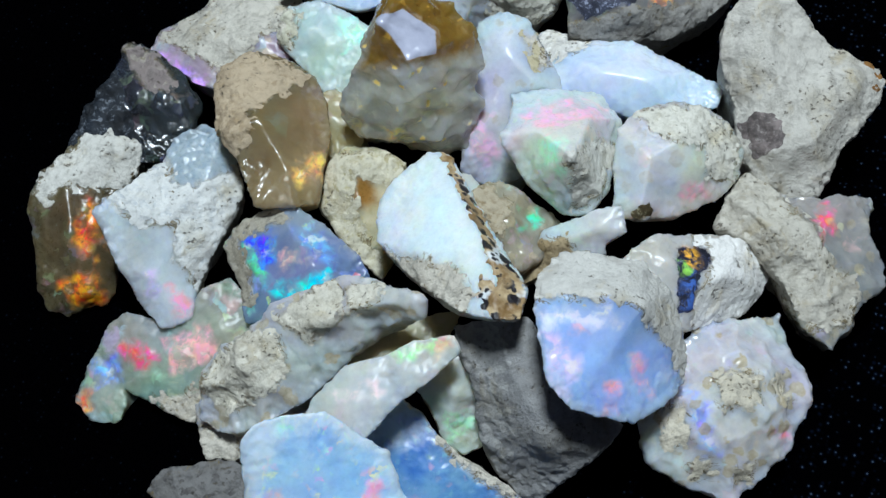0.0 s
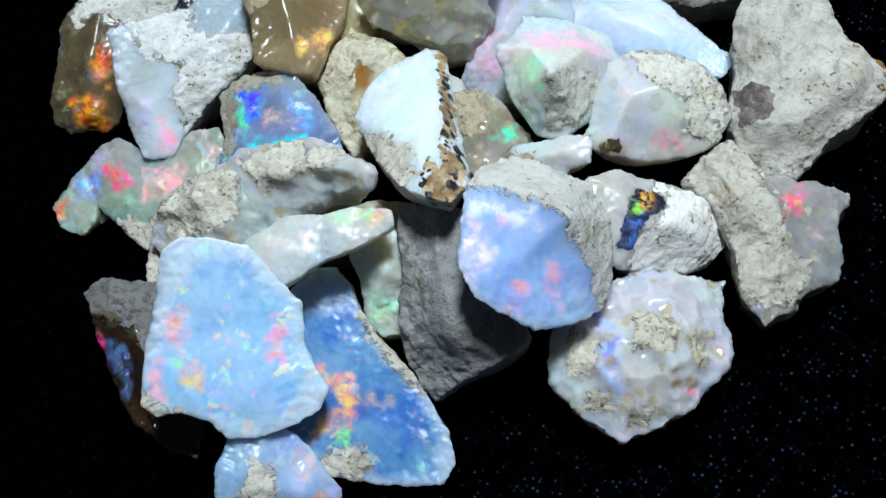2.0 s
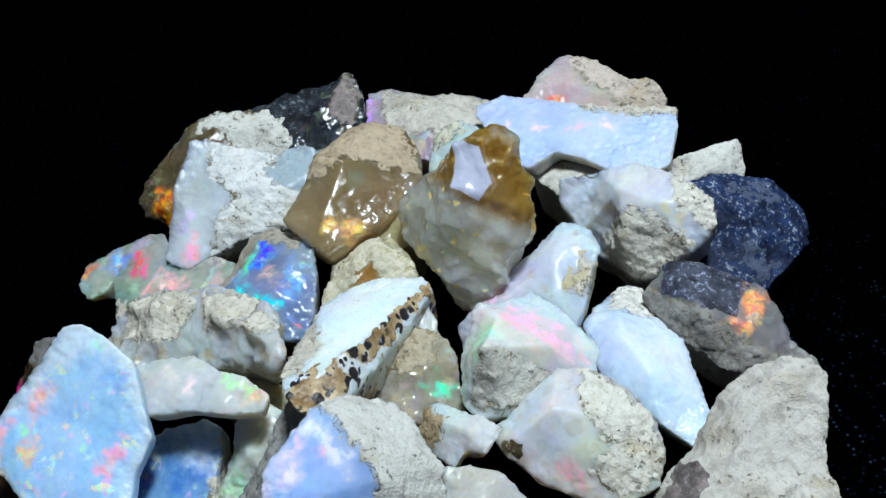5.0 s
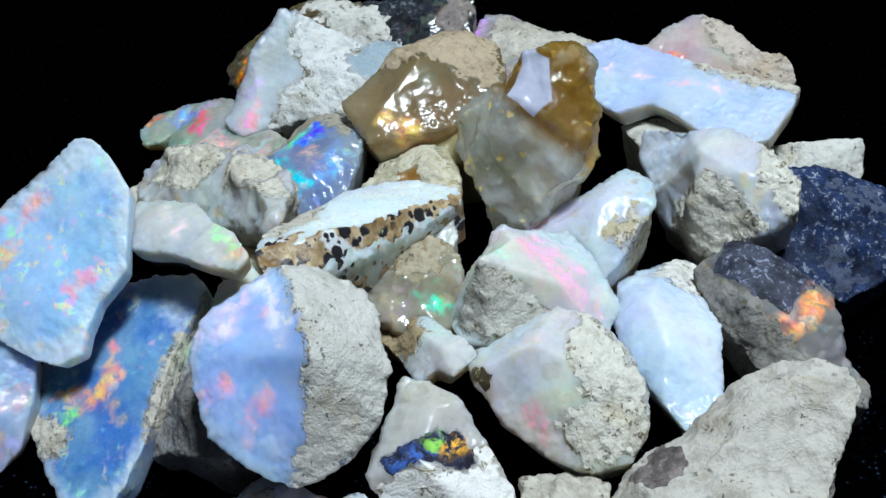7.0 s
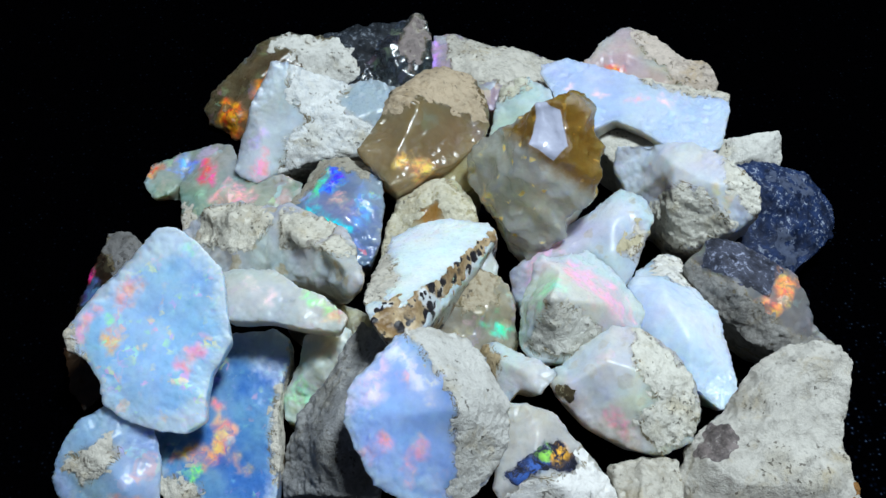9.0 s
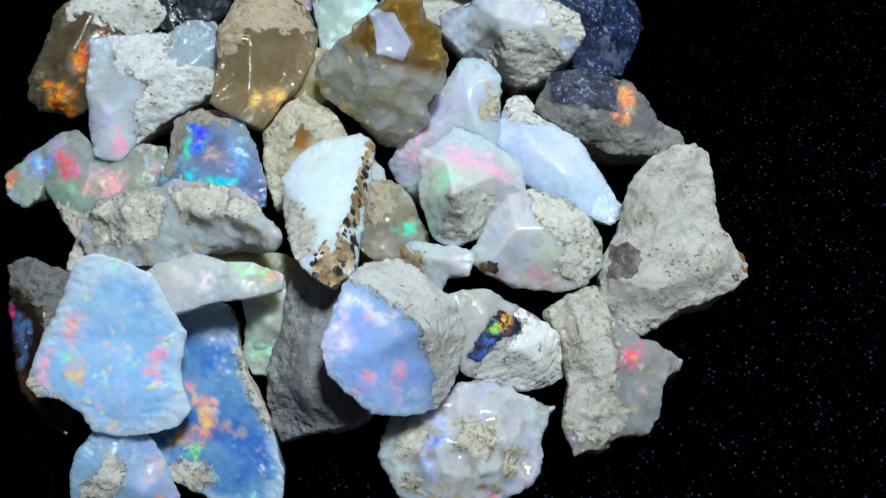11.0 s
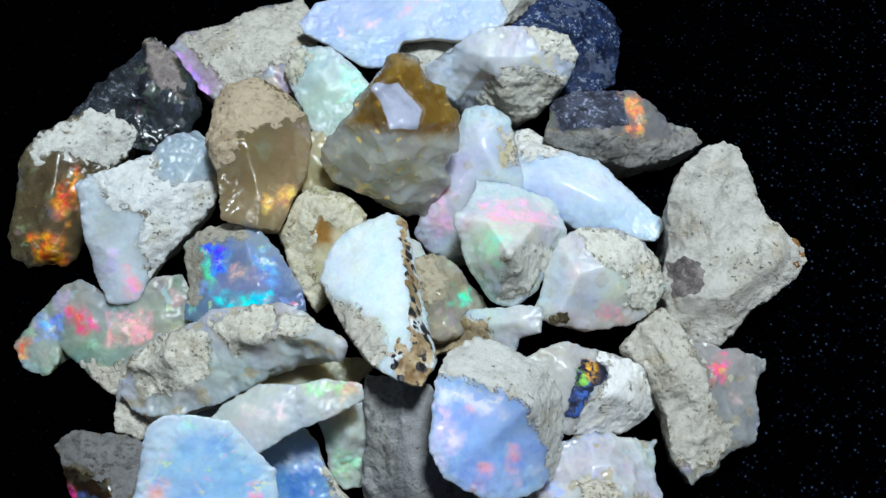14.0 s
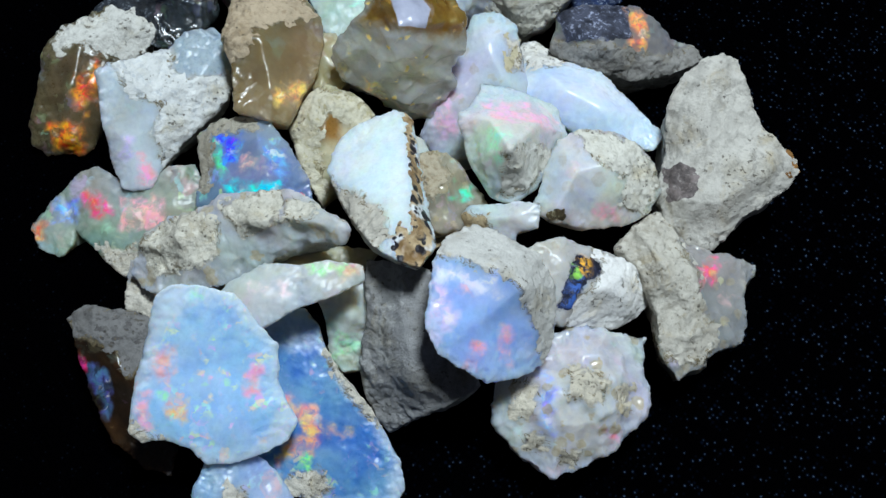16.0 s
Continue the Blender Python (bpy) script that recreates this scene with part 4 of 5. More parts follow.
stone(
    "honey opal with orange fire under a white crust",
    mineral("honey_opal_with_orange", (0.20, 0.16, 0.08), (0.12, 0.10, 0.05), crust=(0.66, 0.65, 0.6), crust_two=(0.48, 0.47, 0.43), clear=0.4, sheen=0.1, fire=0.3, fire_size=700.0),
    (-55.7, 65, 7.8), (24.4, 0.4, 15.9),
    rim=[(-9, -6.6, -2.1), (-7.4, -2.2, -1.8), (-7.1, 4.9, -2.4), (-4.7, 8.5, -3.2), (1.2, 11.7, -4.9), (6.1, 12.2, -5.2), (9.1, 8.6, -5.3), (7.6, 5.4, -4.6), (4.3, 2.3, -3.2), (2.2, 0.5, -2.2), (1.8, -4, -2), (1.2, -8.4, -2.8), (-1.1, -10.7, -3.2), (-6.4, -11.1, -2.9), (-8.5, -9.7, -2.5)],
    ridge=[(4.4, 8.9, -2.7), (-1.4, 5.7, -0.9), (-2.5, -2.2, 0.3), (-2.3, -8.4, -1)],
    shards=0.25, grit=0.14, thick=9, sink=0.8,
    crust=chalk("honey_opal_with_orange_crust", (0.66, 0.65, 0.6), (0.45, 0.44, 0.4)),
    zones=[
        ("crust", 0, [(-6.2, 5.7), (-2, 10.3), (6.3, 12.6), (10.1, 8), (5.4, 3.5), (0.9, 4.9), (-2.5, 5.7), (-4.8, 3.9)]),
        ("flash", (1, 0.28, 0.03), [(-1.7, 0.4), (1, 4), (1.8, 0.4), (-0.5, -4.9), (-2.3, -4.4)]),
        ("flash", (1, 0.3, 0.02), [(-5.9, -6.6), (-1.1, -5.7), (-0.6, -10.6), (-3.3, -11), (-5.9, -8.4)]),
    ],
)
stone(
    "white crusted opal with a rosy glassy corner",
    mineral("white_crusted_opal_with", (0.55, 0.58, 0.64), (0.60, 0.65, 0.70), crust=(0.72, 0.73, 0.71), crust_two=(0.5, 0.53, 0.55), sheen=0.06, fire=0.12, brown=(0.26, 0.33, 0.40)),
    (-42.6, 64.1, 11), (24.4, 0.4, 15.9),
    rim=[(-9.1, 2.9, 4.7), (-7.7, 4.2, 4.2), (-3.9, 5.6, 0.3), (-0.1, 7.4, -2.6), (1.6, 10, -3), (5.9, 11, -3), (8.1, 9.1, -3), (8.9, 4.8, -3.1), (8.8, 1.3, -3), (6.8, -1.3, -2.6), (3.6, -4.7, -0.8), (0.2, -9, -0.8), (-1.7, -13.1, 0.6), (-5.5, -13.3, 0.8), (-7.2, -10.6, 0.6), (-8.2, -3.7, 4)],
    ridge=[(-1.9, -0.4, 1.9), (4.5, 3, -0.4), (-4.2, 2.1, 3.2), (-3.7, -8, 1.5)],
    grit=0.18, thick=9, sink=0.6,
    crust=chalk("white_crusted_opal_with_crust", (0.72, 0.73, 0.71), (0.5, 0.53, 0.55)),
    zones=[
        ("crust", 0, [(-7.4, 4.6), (0.1, 7.3), (0.6, 3), (4.4, 3), (9.5, 3.9), (9.2, 0.5), (2.3, -8), (0.1, -9.3), (-1.2, -5.5), (-0.5, -1.2), (-4.3, 0.4)]),
        ("brown", 0, [(0.2, 8.4), (1.6, 10.6), (6, 11.6), (9, 9.4), (9.4, 4.4), (4.4, 3.2), (0.8, 3.6)]),
        ("flash", (1, 0.4, 0.5), [(-3.8, -8), (-1.2, -8.9), (-1.1, -12.7), (-3.2, -12.7)]),
        ("flash", (0.7, 0.62, 0.95), [(-5.9, -5.9), (-4.1, -5.9), (-4.2, -8.9), (-6.1, -8.9)]),
    ],
)
stone(
    "blue opal crystal with violet and green fire",
    mineral("blue_opal_crystal_with", (0.16, 0.24, 0.40), (0.28, 0.33, 0.42), crust=(0.4, 0.37, 0.3), fire=0.7, pastel=0.3, fire_size=420.0, gloss=0.2),
    (-27.6, 57.4, 11.1), (24.4, 0.4, 15.9),
    rim=[(-7.9, 4.1, -3.9), (-5.4, 6.2, -3.7), (-1, 7, -2.8), (1.6, 7.2, -2.2), (5, 3.3, -1.7), (8.4, -1.7, -0.5), (9.2, -5, -0.2), (5.1, -7.4, 1), (-2.4, -7.5, -0.2), (-7.6, -5.9, -1.7), (-7, -1, -3.1)],
    ridge=[(0.8, 5, -0.8), (-5.2, 4.1, -2.1), (2.7, -1.5, 1.8), (-4.1, -2.5, 0)],
    thick=8, sink=0.6, lumps=0.1, chips=0.2,
    crust=chalk("blue_opal_crystal_with_crust", (0.4, 0.37, 0.3), (0.25, 0.23, 0.19)),
    zones=[
        ("crust", 0, [(-8.3, 4.1), (-5.3, 6.6), (-0.6, 7.3), (0.7, 5.4), (-5.7, 4.5), (-5.9, -3.4), (-7.2, -3.4)]),
        ("flash", (0.05, 0.25, 1), [(-4.8, 4.1), (-0.9, 5), (-1.7, 0.8), (-4.2, -0.9)]),
        ("flash", (0.0, 0.85, 1), [(-3.3, -2.9), (4.3, -2.2), (4.3, -4.4), (-2.8, -5.8)]),
        ("flash", (0.8, 0.5, 0.42), [(-1.2, 1.2), (1.3, 1.3), (1.4, -0.5), (-1.2, -0.6)]),
        ("flash", (0.16, 0.32, 0.75), [(0.7, 5), (4.2, 2.5), (5.1, -2.4), (2.6, -0.8)]),
        ("flash", (0.1, 0.9, 0.5), [(-5.2, 3.3), (-3.5, 3.3), (-3.4, -0.9), (-5.1, -0.9)]),
    ],
)
stone(
    "hook-shaped grey green opal with red fire",
    mineral("hook_shaped_grey_green_opal", (0.27, 0.33, 0.31), (0.37, 0.42, 0.38), gloss=0.3, fire=0.35, fire_size=300.0),
    (-45.5, 46.6, 4), (24.4, 0.4, 15.9),
    rim=[(-12.1, -1.8, -2.4), (-9.8, 1.2, -2.5), (-7.2, 3.4, -2.5), (-5.5, 6.4, -2.7), (-2.3, 7.3, -2.1), (0.9, 5.6, -1), (4.5, 4.4, -0.2), (7.8, 7.8, -0.6), (11.7, 8.2, -0.1), (14, 3.7, 1.3), (11.6, -1.3, 2), (7.4, -3.9, 1.8), (4.8, -6.4, 1.9), (2.8, -8.5, 2.1), (-0.4, -6.1, 1.1), (-3.2, -3.3, -0.1), (-4.9, -1.8, -0.8), (-5.1, -4.1, -0.3), (-7, -6, -0.1), (-10.2, -4.6, -0.9)],
    ridge=[(-1.4, 1.9, 0.2), (6.5, 0.3, 1.9), (-8, -1.6, -0.8)],
    shards=0.2, thick=5, sink=0.6, taper=0.85,
    crust=chalk("hook_shaped_grey_green_opal_crust", (0.62, 0.58, 0.5), (0.38, 0.36, 0.31)),
    zones=[
        ("crust", 0, [(-1.4, -4.1), (2.2, -4.8), (6.5, -3.9), (4, -7.2), (2.8, -8.9), (-0.8, -6.5)]),
        ("flash", (1, 0.1, 0.2), [(-4, 3.4), (-0.8, 3.9), (0.7, 0.2), (-1.5, -0.7), (-2.9, 0.9)]),
        ("flash", (1, 0.45, 0.5), [(1.5, 2.7), (8, 2.7), (8.1, -1.4), (1.6, -1.5)]),
        ("flash", (0.2, 0.3, 0.9), [(-8.5, 2.5), (-5.3, 2.5), (-5.1, -0.8), (-8.3, -0.9)]),
        ("flash", (1, 0.3, 0.1), [(-11.8, -1.3), (-9.6, -1.3), (-9.4, -3.8), (-11.6, -3.8)]),
    ],
)
stone(
    "knobbly glassy opal with chalky lumps",
    mineral("knobbly_glassy_opal_with", (0.42, 0.45, 0.48), (0.52, 0.53, 0.53), crust=(0.66, 0.63, 0.54), crust_two=(0.42, 0.38, 0.3), sheen=0.1, fire=0.08, speckle=0.7, ripple=0.4),
    (-24.9, 44.7, 13.8), (24.4, 0.4, 15.9),
    rim=[(-14.6, -4.7, -4.8), (-13.3, -1.3, -4.2), (-10, 1.9, -4.3), (-6.6, 3.3, -3.1), (-2.5, 5.4, -2.1), (2.4, 6.2, -1.3), (6.5, 7.1, -0.3), (10.5, 5.7, 1.7), (15.3, 1.8, 5.1), (14.5, 0.6, 4.6), (8.9, -0.3, 0.6), (5.7, -2.1, -0.9), (1.6, -4.6, -1.4), (-2.3, -6.5, -1.1), (-7.2, -7.8, -1.7), (-13.2, -7, -4)],
    ridge=[(1.1, 2.5, 1.2), (-7, -0, -0.3), (6.7, 3.4, 2.2), (-2.7, 3.1, -0.9), (10.7, 2.8, 4.2)],
    shards=0.45, thick=9, sink=0.6, lumps=0.6,
    crust=chalk("knobbly_glassy_opal_with_crust", (0.66, 0.63, 0.54), (0.40, 0.37, 0.29)),
    zones=[
        ("crust", 0, [(-13.1, -1.2), (-6.6, 3.7), (-2.7, 2.3), (-3, -2.4), (-10.3, -4.9)]),
        ("crust", 0, [(-2, 4.2), (5.8, 6.8), (5.8, 3.3), (1, 0.8)]),
        ("crust", 0, [(7.4, 5.3), (10.6, 5), (9.8, 3.5), (6.6, 2.9)]),
    ],
)
stone(
    "thin pale opal splinter",
    mineral("thin_pale_opal_splinter", (0.54, 0.58, 0.58), (0.60, 0.59, 0.57), gloss=0.3, sheen=0.08, fire=0.12),
    (-15.1, 38.7, 17.4), (24.4, 0.4, 15.9),
    rim=[(-7.9, 0.6, -2.4), (-3.3, 3.4, -2.1), (1.4, 3.1, -0.9), (5.3, 4, -0.6), (9.4, 3.5, 0.3), (10, 1.5, 0.7), (6, -0.4, 0.5), (1.5, -2, 0.4), (-0.8, -3.5, 0.3), (-3.8, -5, 0.2), (-7.7, -3.7, -0.8), (-10.9, -2.4, -1.8)],
    ridge=[(3, 1.4, 0.4), (-3.1, -0.5, 0.4)],
    thick=3, sink=0.4, taper=0.9, chips=0.15,
    zones=[
        ("flash", (0.5, 1, 0.4), [(2.2, 3.3), (7.5, 3.6), (6.8, 2.7), (3, 2.5)]),
        ("flash", (1, 0.6, 0.4), [(7.2, 3.4), (9.4, 3.5), (9.4, 2.2), (7.2, 2.2)]),
        ("flash", (0.95, 0.74, 0.74), [(-5.5, 0.8), (-0.1, 0.9), (-0, -0.5), (-5.4, -0.6)]),
    ],
)
stone(
    "broad flat sky blue opal plate with coloured sparks",
    mineral("broad_flat_sky_blue", (0.33, 0.60, 0.97), (0.45, 0.70, 0.97), sheen=0.12, fire=0.9, pastel=0.7, fire_size=1100.0, rim_glow=0.6, cortexed=0.3),
    (-20.3, 24.4, 15), (25.5, 3.7, 10.0),
    rim=[(-8.4, 10.6, 2.8), (-6.5, 12.2, 2.6), (-3.2, 12.5, 2), (1.1, 11.8, 0.7), (4.2, 8.5, -0.9), (7.1, 5.9, -2), (7.7, 1.3, -2.3), (9.3, -1.3, -2.5), (11, -3.4, -2.8), (10.3, -6, -2.8), (7.4, -8.1, -2.2), (3.6, -9.6, -1.1), (0.4, -9.8, -0.4), (-1.8, -8.1, 0.1), (-5.3, -7.4, 0.2), (-7.8, -8.3, 0.5), (-9.4, -7, 0.8), (-9.5, -0.9, 1.4), (-8.8, 5.5, 2.1)],
    ridge=[(-0.8, 2.9, 0.5), (1.7, -3.5, 0.4), (-5.9, -3.5, 0.9)],
    thick=2.3, taper=0.96, sink=0.1, lumps=0.12, chips=0.08,
    crust=chalk("broad_flat_sky_blue_crust", (0.62, 0.58, 0.5), (0.38, 0.36, 0.31)),
    zones=[
        ("crust", 0, [(-9.7, -6), (-7.5, -7.4), (-6, -7.6), (-7.8, -8.7), (-9.7, -7.3)]),
        ("flash", (1, 0.5, 0.62), [(-9.2, -1.6), (-7.6, -1.6), (-7.2, -6), (-9.2, -6)]),
        ("flash", (1, 0.5, 0.5), [(-8.4, 4.3), (-5.8, 4.5), (-5.2, -0.3), (-7.7, -0.3)]),
        ("flash", (1, 0.45, 0.6), [(4.2, 3.3), (5.8, 3.3), (5.8, -0.6), (4.2, -0.5)]),
        ("flash", (0.4, 1, 0.6), [(-6.5, -1.6), (-2.7, -3.5), (-4.6, -4.8)]),
        ("flash", (0.2, 0.95, 0.6), [(-4.4, 12.2), (-2.6, 12.2), (-2.6, 10.9), (-4.4, 10.9)]),
        ("flash", (1, 0.6, 0.25), [(-5.9, -2.2), (-2.7, -2.2), (-2.7, -4.5), (-5.9, -4.5)]),
    ],
)
stone(
    "deep blue opal slab with fiery veins and a chalk rim",
    mineral("deep_blue_opal_slab", (0.06, 0.21, 0.56), (0.2, 0.4, 0.62), sheen=0.12, fire=0.5, pastel=0.5, fire_size=1100.0, rim_glow=0.5, cortexed=0.3),
    (-7.6, 27.6, 5.5), (25.5, 3.7, 10.0),
    rim=[(-10.1, 9.5, -2.3), (-6.6, 12.7, -2.1), (-3.9, 13.2, -1.9), (-1.8, 11.3, -1.4), (-0.4, 8.3, -1.1), (2.3, 4.9, -0.4), (6.4, 1.6, 0.6), (9.7, -2.4, 1.2), (11.7, -5, 1.7), (12.8, -8.3, 2.2), (11.6, -10.9, 2.4), (4.3, -11.9, 1.7), (-4.5, -11.2, 0.6), (-8.6, -9.4, -0), (-11.4, -5.4, -0.8), (-12.9, 4, -2.1)],
    ridge=[(-1.8, 0.9, 0.1), (4.3, -5.7, 1.5)],
    shards=0.1, thick=3.5, taper=0.95, sink=0.1, chips=0.2,
    crust=chalk("deep_blue_opal_slab_crust", (0.62, 0.58, 0.5), (0.38, 0.36, 0.31)),
    zones=[
        ("flash", (1, 0.58, 0.2), [(-1.8, -1.9), (4.3, -1.9), (4, -2.8), (-1.1, -3.9)]),
        ("flash", (1, 0.35, 0.3), [(-5.9, 1.4), (-3.8, 1.4), (-4.2, 0.4), (-5.9, 0.4)]),
        ("crust", 0, [(-2.8, 13), (-0.8, 11.3), (1, 7.2), (7.7, 1.6), (8, -0.4), (4.3, 2.2), (0.3, 6.9)]),
        ("crust", 0, [(-2.4, -9.3), (0.9, -7.5), (3, -9.8), (0.9, -11.8), (-5.8, -11.6)]),
        ("flash", (1, 0.5, 0.3), [(-4.2, 0.4), (0.3, 1.2), (-0.4, -1.5), (-3.5, -0.9)]),
        ("flash", (1, 0.48, 0.2), [(-3.8, -4), (3, -2.1), (0.9, -3.5), (-0.4, -5.9), (-4.8, -8)]),
        ("flash", (0.3, 1, 0.2), [(-2.1, -4.6), (-0.4, -4.6), (-0.4, -7.9), (-2.1, -7.9)]),
    ],
)
stone(
    "yellowish crusted stone with a brown hollow",
    mineral("yellowish_crusted_stone_with", (0.5, 0.45, 0.28), (0.56, 0.5, 0.34), crust=(0.64, 0.6, 0.47), crust_two=(0.42, 0.37, 0.22), sheen=0.05, fire=0.1),
    (-18, 65.5, 10.4), (24.4, 0.4, 15.9),
    rim=[(-6.2, 1.3, -2.3), (-3.3, 6.4, -2.6), (-0.7, 7.7, -2.9), (2.7, 6.4, -2.6), (6.2, 3.9, -3), (5.3, 1.3, -2.4), (3.2, -2.1, -1.5), (1.5, -7.2, -1.4), (-1.1, -9.7, -0.8), (-3.2, -6.3, -0.6), (-4.9, -2.1, -1.5)],
    ridge=[(-0.6, 4.7, -0.2), (-1.5, -0.3, 0.1)],
    shards=0.3, thick=9, sink=0.8,
    crust=chalk("yellowish_crusted_stone_with_crust", (0.64, 0.6, 0.47), (0.42, 0.37, 0.22)),
    zones=[
        ("crust", 0, [(-7.4, -0.3), (-3.2, 7.3), (6.1, 5.6), (6.1, 1.3), (2.8, 2.2), (-0.6, 3.9), (-2.3, -0.3), (-0.6, -8.6), (-3.1, -8.6)]),
        ("brown", 0, [(-3.2, 3.9), (1.1, 3.9), (1.1, -0.3), (-3.1, -0.3)]),
    ],
)
stone(
    "brownish grey grainy opal",
    mineral("brownish_grey_grainy_opal", (0.28, 0.24, 0.18), (0.36, 0.32, 0.26), crust=(0.44, 0.38, 0.28), crust_two=(0.26, 0.2, 0.12), sheen=0.08, fire=0.3, speckle=0.6, ripple=0.6, gloss=0.12, fire_size=600.0),
    (0.3, 60, 13.8), (24.4, 0.4, 15.9),
    rim=[(-5.9, 5.4, -0.7), (-1, 6.2, -2.1), (2.3, 4.1, -2.8), (5.2, 0.4, -3.1), (6.4, -2.5, -2.5), (3, -4.3, -0.8), (-0.4, -5.4, 0.6), (-3.6, -4.1, 1.1), (-5.2, -0.2, 0.5)],
    ridge=[(-0.3, 2.2, 0.4), (2.1, -0.2, -0.1)],
    shards=0.5, thick=10, sink=0.8,
    crust=chalk("brownish_grey_grainy_opal_crust", (0.44, 0.38, 0.28), (0.26, 0.2, 0.12)),
    zones=[
        ("flash", (0.1, 0.8, 0.5), [(1.4, 1.7), (4.3, 1.7), (4.3, -0.7), (1.3, -0.7)]),
        ("crust", 0, [(-5.2, 5.4), (-1.9, 6.2), (0.6, 2.9), (-2, -0.1), (-5.2, -0)]),
    ],
)
stone(
    "pale opal splinter with a brown speckled side",
    mineral("pale_opal_splinter_with", (0.68, 0.67, 0.68), (0.6, 0.58, 0.58), crust=(0.42, 0.33, 0.2), crust_two=(0.25, 0.18, 0.1), fire=0.1),
    (7.1, 57.8, 13), (24.4, 0.4, 15.9),
    rim=[(-9, 0.3, -3.1), (-5.4, 1.8, -2.7), (0.2, 2.6, -1.2), (3.2, 2.9, 0.6), (6.9, 3.1, 1.7), (6.7, -0.4, 2.1), (4.1, -1.1, 1.1), (3.6, -3.4, 0.3), (-3, -2.8, -2), (-7.4, -3.7, -2.5)],
    ridge=[(-1.5, 0.6, 0), (3.8, 1.2, 2.1)],
    thick=4, sink=0.6, chips=0.15,
    crust=chalk("pale_opal_splinter_with_crust", (0.42, 0.33, 0.2), (0.25, 0.18, 0.1)),
    zones=[
        ("crust", 0, [(-9.5, 0.4), (-4.6, 1.6), (0.1, 0.6), (0, -1.3), (-3.2, -3.4), (-8.7, -4.3)]),
    ],
)
stone(
    "pale blue opal face on a grey potch block",
    mineral("pale_blue_opal_face", (0.33, 0.53, 0.92), (0.47, 0.63, 0.92), crust=(0.62, 0.61, 0.57), crust_two=(0.54, 0.53, 0.5), sheen=0.12, ripple=0.08, gloss=0.28, fire=0.15, fire_size=260.0, rim_glow=0.3),
    (10.7, 42.2, 23.9), (25.5, 3.7, 10.0),
    rim=[(-7.9, 4.9, -0.6), (-6.4, 7.5, -3.5), (-3.2, 9.3, -6.8), (0.1, 9, -7.3), (3.1, 7.6, -5.9), (6, 6.7, -6.3), (8.8, 2.9, -7.3), (9.6, -1.3, -7.8), (9, -7.1, -6.5), (6, -8.9, -4.3), (1.1, -9.9, -1.5), (-2.1, -8.6, -0.4), (-5.9, -7, 0.6), (-7.9, -3.7, 0.9)],
    ridge=[(-6.5, 5.3, 0.2), (0.4, 4.2, 1.6), (3.6, 2.6, 0.8), (6.3, -1.3, -2.7), (-1.1, -2.5, 0.9), (3.5, 6.6, -3.4)],
    grit=0.1, thick=9, sink=0.8, taper=0.4, worn=5, chips=0.25,
    crust=chalk("pale_blue_opal_face_crust", (0.62, 0.61, 0.57), (0.54, 0.53, 0.5)),
    zones=[
        ("crust", 0, [(-8, 5.3), (-6.6, 8), (-2.2, 9.8), (6.3, 7.5), (9.8, 2.5), (10, -7.7), (8.7, -8.3), (7.2, -2.6), (4.4, 0.2), (3.7, 2.2), (0.4, 4.1), (-5.8, 5.2)]),
        ("flash", (1, 0.5, 0.7), [(2, -3.1), (3.3, -3.5), (4.4, -8.1), (2.3, -6.8)]),
        ("flash", (1, 0.6, 0.75), [(-5, 2.7), (-2.8, 2.7), (-2.9, 0.9), (-5, 0.9)]),
        ("flash", (0.72, 0.62, 0.95), [(-7.9, 2.2), (-5.2, 1.4), (-4.2, -3.6), (-6.2, -6.4), (-8, -3.4)]),
        ("flash", (1, 0.45, 0.6), [(-1.6, -5.2), (-0.2, -5), (-0.6, -8.6), (-2, -8)]),
        ("flash", (0.8, 0.8, 1), [(-7.8, 3.6), (0.3, 3.6), (0.3, 1.2), (-7.8, 1.2)]),
    ],
)
